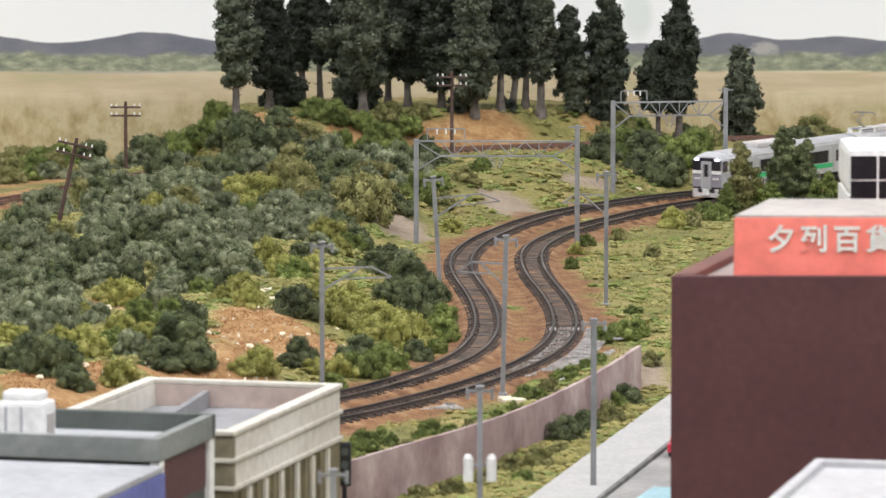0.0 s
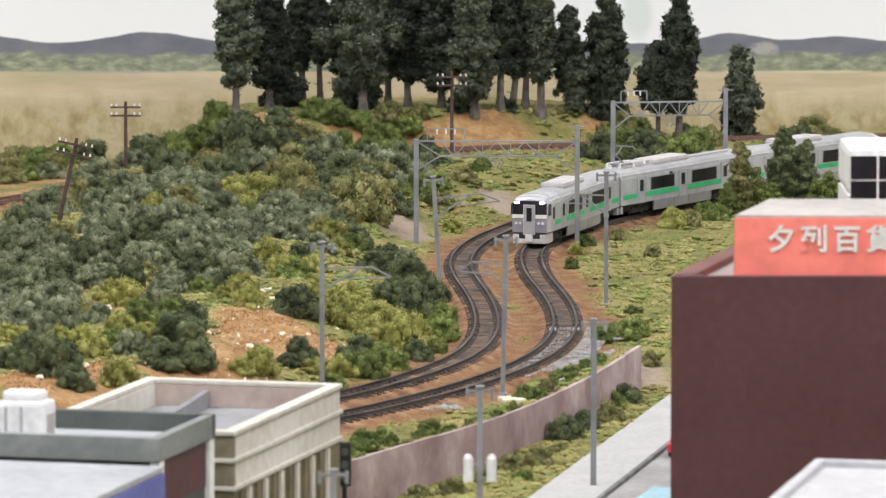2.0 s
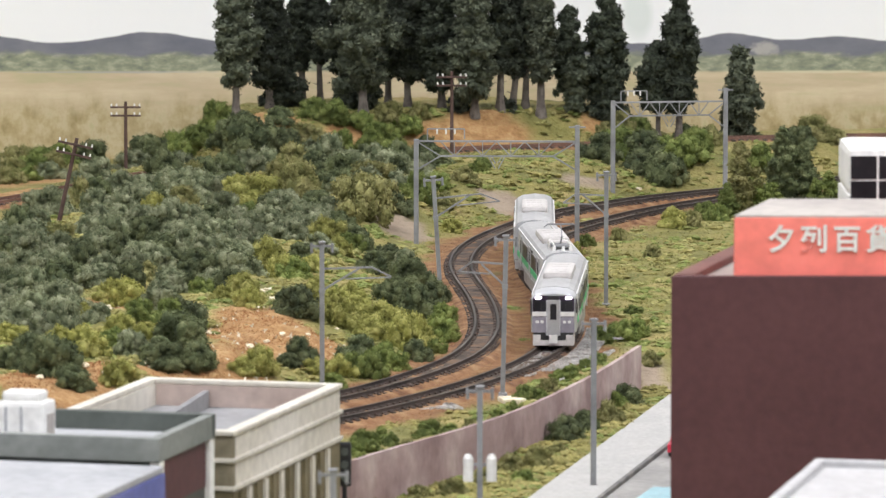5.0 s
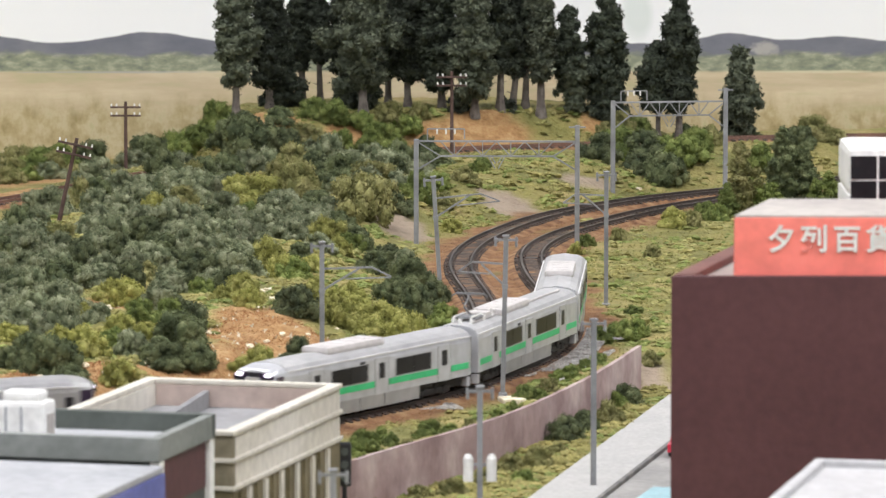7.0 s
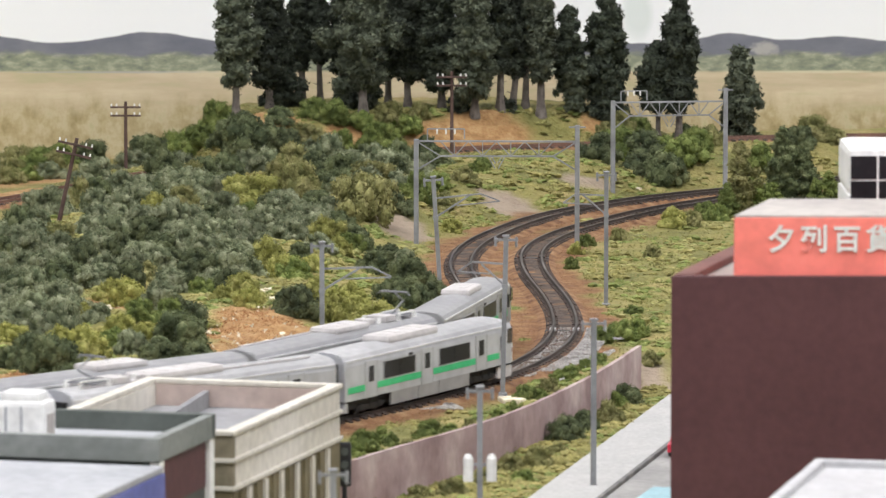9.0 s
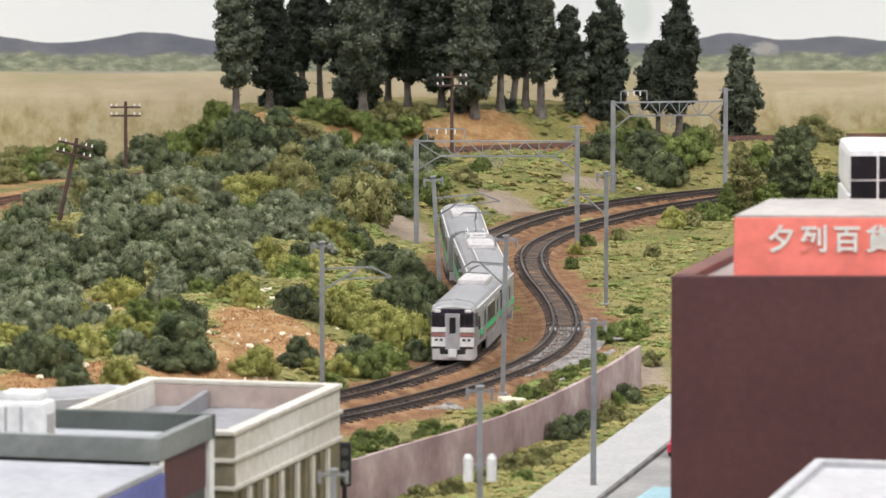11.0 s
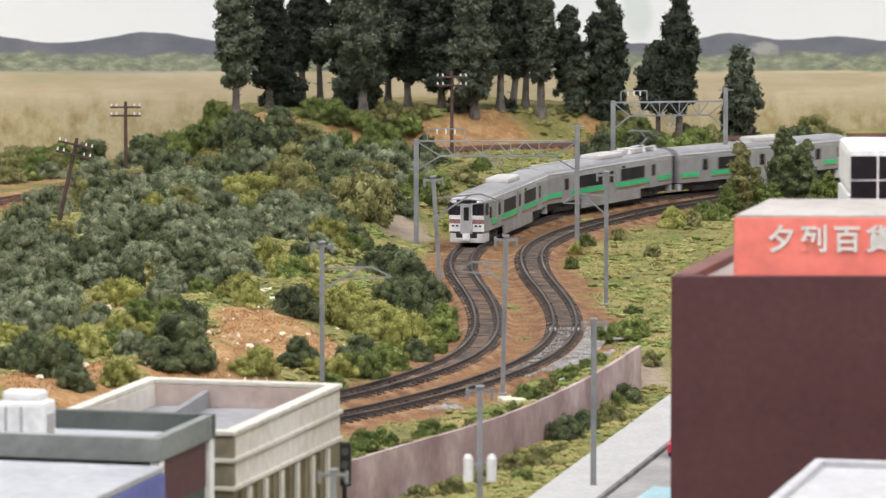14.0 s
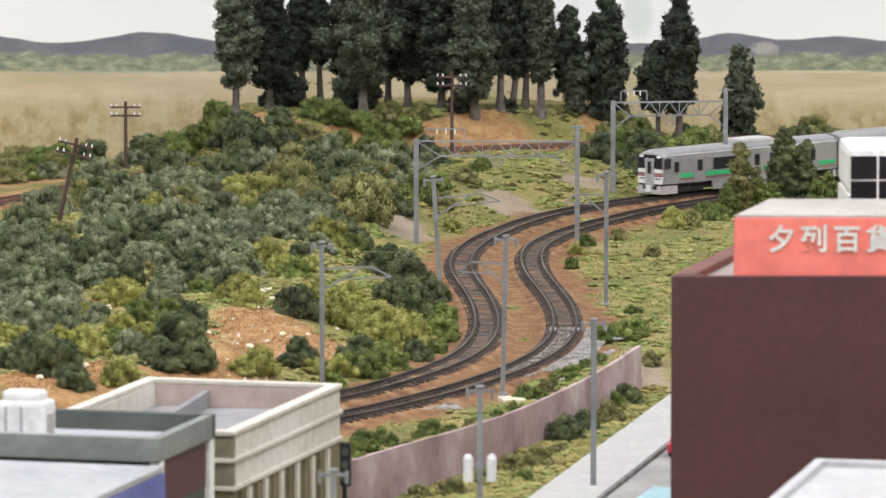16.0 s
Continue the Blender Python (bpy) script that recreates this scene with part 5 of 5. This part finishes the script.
bush(-102, 2466, 8.3, "grey")
bush(-139, 2470, 7.0, "grey")
bush(-159, 2474, 7.2, "dark")
bush(-184, 2474, 9.7, "grey")
bush(-127, 2478, 8.9, "grey")
bush(-66, 2482, 8.5, "mid")
bush(-121, 2486, 6.8, "dark")
bush(-196, 2490, 8.8, "grey")
bush(-71, 2490, 7.9, "lime")
bush(-4, 2494, 8.0, "dark")
bush(-58, 2502, 6.8, "lime")
bush(-136, 2514, 7.4, "grey")
bush(-79, 2514, 9.3, "lime")
bush(-145, 2522, 8.2, "dark")
bush(-202, 2534, 6.9, "dark")
bush(-65, 2534, 5.6, "dark")
bush(-98, 2542, 8.1, "grey")
bush(-107, 2550, 8.5, "grey")
bush(-14, 2550, 10.6, "dark")
bush(-193, 2550, 8.8, "grey")
bush(-81, 2550, 6.3, "grey")
bush(-155, 2554, 9.9, "grey")
bush(-164, 2554, 8.4, "dark")
bush(-90, 2554, 8.1, "grey")
bush(-184, 2562, 7.7, "grey")
bush(-89, 2566, 8.8, "grey")
bush(-174, 2570, 7.3, "grey")
bush(-32, 2570, 8.8, "dark")
bush(-96, 2574, 9.1, "grey")
bush(-57, 2578, 7.6, "grey")
bush(-128, 2582, 8.9, "dark")
bush(-187, 2582, 10.3, "grey")
bush(-204, 2582, 8.8, "grey")
bush(-117, 2586, 8.1, "grey")
bush(-177, 2590, 7.4, "olive")
bush(-48, 2594, 7.0, "lime")
bush(-117, 2602, 9.7, "grey")
bush(-156, 2606, 10.3, "grey")
bush(-17, 2606, 8.3, "grey")
bush(-196, 2606, 10.3, "dark")
bush(-127, 2614, 7.8, "grey")
bush(-139, 2618, 9.8, "dark")
bush(-72, 2618, 9.6, "grey")
bush(-150, 2622, 7.1, "dark")
bush(-25, 2622, 7.7, "dark")
bush(-43, 2622, 6.8, "mid")
bush(-108, 2626, 7.2, "grey")
bush(-79, 2630, 8.1, "grey")
bush(60, 2630, 3.9, "mid")
bush(-54, 2634, 8.4, "lime")
bush(-168, 2638, 7.7, "grey")
bush(-38, 2642, 6.5, "dark")
bush(-69, 2642, 8.4, "grey")
bush(-129, 2646, 10.7, "grey")
bush(-119, 2654, 10.0, "grey")
bush(-142, 2654, 7.7, "grey")
bush(-93, 2658, 8.0, "grey")
bush(-163, 2662, 10.2, "grey")
bush(-84, 2666, 9.8, "grey")
bush(-154, 2674, 8.1, "grey")
bush(-100, 2678, 8.4, "grey")
bush(-43, 2678, 8.5, "dark")
bush(-64, 2678, 10.5, "grey")
bush(100, 2686, 4.6, "olive")
bush(64, 2694, 4.0, "lime")
bush(-112, 2702, 8.1, "dark")
bush(-196, 2702, 7.7, "grey")
bush(-94, 2702, 7.8, "mid")
bush(-49, 2710, 6.9, "dark")
bush(-57, 2718, 6.1, "dark")
bush(70, 2734, 5.0, "mid")
bush(-107, 2738, 7.9, "grey")
bush(-74, 2738, 8.5, "grey")
bush(-57, 2742, 7.2, "grey")
bush(-190, 2750, 11.0, "grey")
bush(-40, 2750, 15.5, "olive")
bush(-62, 2754, 8.1, "dark")
bush(-79, 2754, 9.5, "grey")
bush(-86, 2754, 7.5, "dark")
bush(86, 2758, 4.1, "olive")
bush(-45, 2766, 7.7, "grey")
bush(-142, 2770, 6.8, "lime")
bush(-93, 2778, 14.3, "lime")
bush(-71, 2782, 11.6, "olive")
bush(4, 2794, 5.9, "lime")
bush(-153, 2798, 11.2, "grey")
bush(-130, 2802, 7.9, "olive")
bush(-24, 2810, 10.3, "dark")
bush(-31, 2810, 10.3, "olive")
bush(-120, 2814, 7.8, "grey")
bush(-48, 2818, 9.0, "olive")
bush(115, 2822, 8.3, "lime")
bush(125, 2826, 5.5, "olive")
bush(-145, 2842, 8.3, "dark")
bush(-174, 2842, 11.3, "grey")
bush(-104, 2850, 9.1, "lime")
bush(-14, 2850, 9.1, "mid")
bush(-163, 2850, 8.4, "grey")
bush(-1, 2854, 7.7, "olive")
bush(-39, 2854, 8.1, "grey")
bush(-41, 2854, 8.4, "olive")
bush(139, 2854, 5.7, "mid", 1.16)
bush(-53, 2858, 6.6, "grey")
bush(-24, 2862, 8.8, "grey")
bush(-109, 2866, 8.4, "grey")
bush(-62, 2866, 9.8, "dark")
bush(134, 2870, 6.3, "mid")
tree(145, 2870, 18, 13, 1, 0.0, 527, "mid", label="leafy olive green shrub as tall as a mast bracket")
bush(-121, 2878, 10.7, "grey")
bush(-131, 2878, 11.3, "grey")
bush(-10, 2890, 8.3, "grey")
bush(-4, 2890, 7.8, "mid")
bush(-68, 2890, 7.0, "grey")
tree(153, 2890, 37, 16, 1, 0.0, 549, "olive", label="leafy olive green shrub as tall as a mast bracket")
tree(161, 2902, 17, 15, 1, 0.0, 574, "mid", label="leafy olive green shrub as tall as a mast bracket")
bush(-35, 2906, 12.1, "olive")
tree(169, 2906, 16, 12, 1, 0.0, 504, "mid", label="leafy olive green shrub as tall as a mast bracket")
bush(-209, 2910, 8.6, "grey")
tree(200, 2910, 22, 11, 1, 0.0, 513, "mid", label="leafy olive green shrub as tall as a mast bracket")
bush(11, 2918, 8.6, "olive")
tree(193, 2918, 16, 12, 1, 0.0, 584, "mid", label="leafy olive green shrub as tall as a mast bracket")
bush(-203, 2926, 7.9, "grey")
tree(177, 2930, 41, 19, 1, 0.0, 527, "dark", label="leafy dark green shrub as tall as a mast bracket")
tree(189, 2930, 35, 15, 1, 0.0, 567, "dark", label="leafy dark green shrub as tall as a mast bracket")
bush(-190, 2934, 9.1, "olive")
bush(-24, 2942, 7.2, "dark")
bush(-193, 2946, 7.9, "grey")
bush(-28, 2954, 10.9, "grey")
bush(-42, 2954, 7.0, "grey")
bush(-52, 2954, 10.9, "dark")
bush(-183, 2966, 8.0, "dark")
bush(-52, 2970, 8.4, "grey")
bush(-187, 2978, 8.0, "grey")
bush(-172, 2986, 8.0, "grey")
bush(20, 2986, 8.0, "mid")
bush(-171, 2990, 10.0, "grey")
bush(-67, 2994, 10.3, "dark")
bush(-147, 3002, 9.5, "grey")
bush(-10, 3006, 7.0, "grey")
bush(-162, 3006, 8.1, "grey")
bush(-157, 3010, 9.8, "grey")
bush(-47, 3010, 9.2, "grey")
bush(-4, 3026, 8.9, "dark")
bush(120, 3026, 11.1, "dark")
bush(105, 3034, 9.7, "dark")
bush(84, 3038, 11.9, "dark")
bush(-199, 3054, 5.3, "grey")
bush(-25, 3054, 9.4, "dark")
bush(112, 3058, 15.0, "dark")
bush(-10, 3062, 8.0, "dark")
bush(-152, 3062, 11.8, "dark")
bush(128, 3062, 14.3, "mid")
bush(-137, 3066, 8.3, "olive")
bush(97, 3066, 12.0, "mid")
bush(-89, 3070, 9.0, "olive")
bush(-116, 3074, 9.5, "dark")
bush(-143, 3074, 11.1, "grey")
bush(-154, 3078, 4.4, "grey")
bush(-190, 3086, 9.5, "grey")
bush(175, 3086, 9.1, "mid")
bush(-132, 3090, 8.7, "dark")
bush(-143, 3090, 8.9, "mid")
bush(138, 3090, 9.8, "mid")
bush(-37, 3094, 9.5, "grey")
bush(-132, 3102, 9.5, "grey")
bush(-121, 3118, 9.5, "dark")
bush(-72, 3122, 7.0, "grey")
bush(149, 3122, 9.2, "olive")
bush(-109, 3126, 9.6, "grey")
bush(-61, 3138, 13.1, "grey")
bush(-97, 3138, 9.6, "grey")
bush(-85, 3142, 9.6, "olive")
bush(-62, 3146, 9.6, "dark")
bush(-74, 3146, 9.6, "grey")
bush(200, 3154, 9.3, "dark")
bush(208, 3166, 10.1, "olive")
bush(220, 3166, 7.0, "olive")
bush(-46, 3206, 7.1, "dark")
bush(-110, 3222, 16.6, "dark")
bush(-92, 3226, 12.6, "dark")
bush(-76, 3230, 6.9, "grey")
bush(-79, 3238, 9.5, "olive")
bush(-124, 3242, 11.1, "dark")
bush(-58, 3242, 7.8, "mid")
bush(-115, 3246, 10.3, "dark")
bush(-44, 3246, 6.3, "mid")
bush(-94, 3246, 7.2, "dark")
bush(-25, 3254, 5.0, "mid")
bush(-37, 3254, 10.4, "mid")
bush(-62, 3258, 11.2, "mid")
bush(-47, 3262, 8.8, "mid")
bush(-75, 3262, 9.6, "mid")
bush(-9, 3262, 5.2, "grey")
bush(-138, 3266, 12.0, "mid")
bush(-21, 3270, 8.8, "mid")
bush(-146, 3274, 12.0, "mid")
bush(-31, 3274, 8.8, "olive")
bush(-131, 3278, 10.4, "mid")
bush(-14, 3282, 6.4, "olive")
bush(-255, 3306, 8.9, "olive")
bush(97, 3318, 7.3, "olive")
bush(-246, 3322, 9.0, "mid")
bush(105, 3322, 9.8, "olive")
bush(115, 3326, 8.1, "mid")
bush(-232, 3334, 9.7, "grey")
bush(143, 3338, 7.4, "dark")
bush(-236, 3342, 6.6, "olive")
bush(-256, 3342, 10.6, "olive")
bush(159, 3342, 6.5, "dark")
bush(187, 3346, 3.5, "dark")
bush(-244, 3350, 10.7, "mid")
bush(-261, 3350, 9.0, "olive")
bush(-233, 3374, 10.7, "olive")
bush(-241, 3390, 12.5, "mid")
bush(-257, 3394, 11.6, "olive")
bush(-187, 3398, 10.8, "grey")
bush(-141, 3438, 13.5, "dark")
bush(-150, 3438, 10.9, "dark")
bush(-157, 3438, 11.8, "mid")
bush(-163, 3438, 15.2, "mid")
bush(-167, 3438, 12.6, "mid")
bush(-179, 3438, 15.2, "dark")
bush(-184, 3438, 12.6, "dark")
bush(-215, 3438, 10.9, "dark")
bush(-233, 3438, 10.9, "mid")


def scatter(name, label, material, count, size, region, keep, seed, lift=0.3, stone=False):
    """Many small flakes or stones over the ground: stuff."""
    rng = np.random.default_rng(seed)
    x, y = rng.uniform(region[0], region[1], count), rng.uniform(region[2], region[3], count)
    ok = keep(x, y, rng)
    x, y = x[ok], y[ok]
    z = terrain(x, y)
    c = np.c_[x, y, z + lift]
    nrm = rng.normal(size=c.shape) * (0.9, 0.9, 0.2) + (0, 0, 0.8)
    nrm /= np.linalg.norm(nrm, axis=1)[:, None]
    v, f = flakes(c, nrm, size, rng)
    if stone:
        v = np.repeat(c, 5, 0) + rng.uniform(-0.5, 0.5, (len(c) * 5, 3)) * size
        v[4::5, 2] += size * 0.5
        f = [q for i in range(len(c)) for q in ((5 * i, 5 * i + 1, 5 * i + 4), (5 * i + 1, 5 * i + 2, 5 * i + 4), (5 * i + 2, 5 * i + 3, 5 * i + 4), (5 * i + 3, 5 * i, 5 * i + 4))]
    ob = new(name, mesh_of(name, v, f, material))
    return tagged(ob, label, name.replace("_", " "), kind="stuff")


def on_turf(x, y, rng):
    ballast, orange, tan = ground_weights(x, y)
    clump = np.array([noise.noise((a * 0.06, b * 0.045, 1.7)) for a, b in zip(x, y)])
    return (ballast + orange * 0.8 + tan * 0.75 < rng.uniform(0.1, 0.6, len(x))) & (clump > rng.uniform(-0.75, 0.1, len(x))) & (np.abs(x) < y * 0.088) & (terrain(x, y) > -11)


def on_ballast(x, y, rng):
    d = np.minimum(gap(LINE_OUT[::10], x, y), gap(LINE_IN[::10], x, y))
    return (d > 9) & (d < 24) & (np.abs(x) < y * 0.088)


def on_grey(x, y, rng):
    d = gap(LINE_OUT[::4], x, y)
    grey = np.array([noise.noise((a * 0.05, b * 0.03, 4.2)) for a, b in zip(x, y)])
    right = x > np.interp(y, LINE_OUT[::-1, 1], LINE_OUT[::-1, 0])
    main = (y > 2235) & (y < 2380) & ((d < 3) | ((d > 9) & (d < 19) & right)) & (rng.uniform(0, 1, len(x)) < 0.9)
    side = (y > 2120) & (y < 2380) & (d > 9) & (d < 26) & right & (grey > 0.28)
    return main | side


scatter("turf_tufts", "yellow-green turf fibres over the ground", M_GRASS, 150000, 0.95, (-260, 260, 2060, 3340), on_turf, 21)
scatter("ballast_grains", "loose brown ballast grains", M_BALLAST, 60000, 0.5, (-120, 170, 2040, 3080), on_ballast, 23, 0.0, True)
scatter("grey_ballast", "pale grey ballast stones on the curve", M_GREY_STONE, 130000, 0.75, (-60, 80, 2080, 2385), on_grey, 24, 1.5, True)


def turf_clumps(name, label, material, count, seed, keep, region, small=1.6, big=4.2):
    """Low cushions of turf foam, a few flakes each: stuff."""
    rng = np.random.default_rng(seed)
    x, y = rng.uniform(region[0], region[1], count), rng.uniform(region[2], region[3], count)
    ok = keep(x, y, rng)
    x, y = x[ok], y[ok]
    iv, jf = ICO[1]
    shapes = []
    for v in range(8):
        rows, faces, n = [], [], 0
        for i in range(5):
            a, d = rng.uniform(0, 6.28), rng.uniform(0, 0.8)
            c = np.array((math.cos(a) * d * 1.3, math.sin(a) * d, rng.uniform(0.0, 0.3)))
            rows.append(iv * (1 + 0.25 * rng.standard_normal((len(iv), 1))) * rng.uniform(0.32, 0.6) * (1, 1, 0.7) + c)
            faces += [tuple(j + n for j in q) for q in jf]
            n += len(iv)
        d = rng.normal(size=(30, 3))
        d[:, 2] = np.abs(d[:, 2]) + 0.2
        d /= np.linalg.norm(d, axis=1)[:, None]
        fv, ff = flakes(d * (1.15, 0.95, 0.55) * rng.uniform(0.6, 1.15, (30, 1)), d, 0.27, rng, 0.5)
        rows.append(fv)
        faces += [tuple(j + n for j in q) for q in ff]
        shapes.append((np.concatenate(rows), faces))
    verts, faces, n = [], [], 0
    for i, (px, py, pz) in enumerate(zip(x, y, terrain(x, y))):
        sv, sf = shapes[rng.integers(8)]
        r, a = rng.uniform(small, big), rng.uniform(0, 6.28)
        turn = np.array(((math.cos(a), -math.sin(a), 0), (math.sin(a), math.cos(a), 0), (0, 0, 1)))
        verts.append(sv @ turn.T * (r, r, r * rng.uniform(0.45, 1.0)) + (px, py, pz - 0.3))
        faces += [tuple(j + n for j in q) for q in sf]
        n += len(sv)
    return tagged(new(name, mesh_of(name, np.concatenate(verts), faces, material)), label, name.replace("_", " "), kind="stuff")


def turf_patch(scale, level, phase):
    def keep(x, y, rng):
        n = np.array([noise.noise((a * scale, b * scale * 0.7, phase)) for a, b in zip(x, y)])
        return on_turf(x, y, rng) & (n > level + rng.uniform(-0.15, 0.15, len(x)))
    return keep


def beside_wall(x, y, rng):
    d = gap(WALL_LINE, x, y)
    in_front = y < np.interp(x, WALL_LINE[:, 0], WALL_LINE[:, 1])
    to_pave = (60.5 + (y - 2118) * 0.216) - x
    return in_front & (d > 2.5) & (to_pave > 2) & (x > -60) & (y > 1900) & (y < 2300)


AREA = (-200, 250, 2060, 3330)
turf_clumps("olive_turf", "olive-brown turf cushions on the ground", TURF["olive"], 13000, 31, turf_patch(0.03, 0.0, 2.2), AREA)
turf_clumps("green_turf", "fresh green turf cushions on the ground", TURF["green"], 12000, 32, turf_patch(0.035, 0.04, 5.2), AREA)
turf_clumps("yellow_turf", "yellow-green turf cushions on the ground", TURF["yellow"], 12000, 33, turf_patch(0.04, 0.0, 8.2), AREA)
turf_clumps("verge_turf", "olive turf along the foot of the wall", TURF["olive"], 3600, 34, beside_wall, (-60, 90, 1900, 2300), 2.0, 5.6)
turf_clumps("verge_leaves", "green turf along the foot of the wall", TURF["green"], 1300, 35, beside_wall, (-60, 90, 1900, 2300), 2.0, 5.2)
scatter("plaster_chips", "pale plaster chips on bare soil", M_CHIP, 22000, 1.9, (-200, 10, 2160, 2460),
        lambda x, y, rng: (ground_weights(x, y)[1] > 0.6) & (rng.uniform(0, 1, len(x)) < 0.05), 36, 1.0)


scatter("soil_grains", "loose orange soil grains on the bare bank", M_SOIL, 90000, 0.75, (-200, 10, 2060, 2460),
        lambda x, y, rng: (ground_weights(x, y)[1] > 0.45) & (rng.uniform(0, 1, len(x)) < 0.6), 37, 0.0, True)


def plaster_lump(x, y, r, seed):
    v, f = ICO[3]
    k = np.array([1 + 0.45 * noise.noise((q[0] * 1.7 + seed, q[1] * 1.7, q[2] * 1.7)) + 0.2 * noise.noise((q[0] * 5, q[1] * 5 + seed, q[2] * 5)) for q in v])
    ob = new("plaster_lump", mesh_of("plaster_lump", v * k[:, None] * (r, r * 0.8, r * 0.6), f, M_CHIP))
    ob.matrix_basis = at(x, y, float(terrain(x, y)[0]) + 0.2 * r, 40 * seed)
    return tagged(ob, "broken lump of bare cream plaster on the soil", "plaster lump", "plaster lumps")


plaster_lump(-138, 2294, 3.2, 0)
plaster_lump(-138, 2270, 2.1, 1)
plaster_lump(-75, 2382, 2.9, 2)
plaster_lump(-71, 2358, 2.4, 3)
plaster_lump(-80, 2406, 1.9, 4)
plaster_lump(-95, 2262, 1.8, 5)
plaster_lump(-115, 2178, 2.0, 6)
plaster_lump(-65, 2270, 1.6, 7)
plaster_lump(-55, 2282, 1.4, 8)
plaster_lump(-77, 2234, 1.8, 9)
plaster_lump(-71, 2254, 1.4, 10)
plaster_lump(-44, 2318, 1.6, 11)
plaster_lump(-137, 2146, 1.7, 12)
plaster_lump(-129, 2134, 1.3, 13)
plaster_lump(-160, 2138, 1.7, 14)
plaster_lump(-152, 2114, 1.9, 15)
plaster_lump(-90, 2362, 1.9, 16)
plaster_lump(104, 2998, 1.8, 17)
OUT_CARS, IN_CARS = build_trains()


def motions():
    for i, c in enumerate(OUT_CARS):
        walk(c, car_rows(LINE_OUT, S_OUT, OUT_HEAD, 1, i))
    for i, c in enumerate(IN_CARS):
        walk(c, car_rows(LINE_IN, S_IN, IN_HEAD, -1, i))


motions()
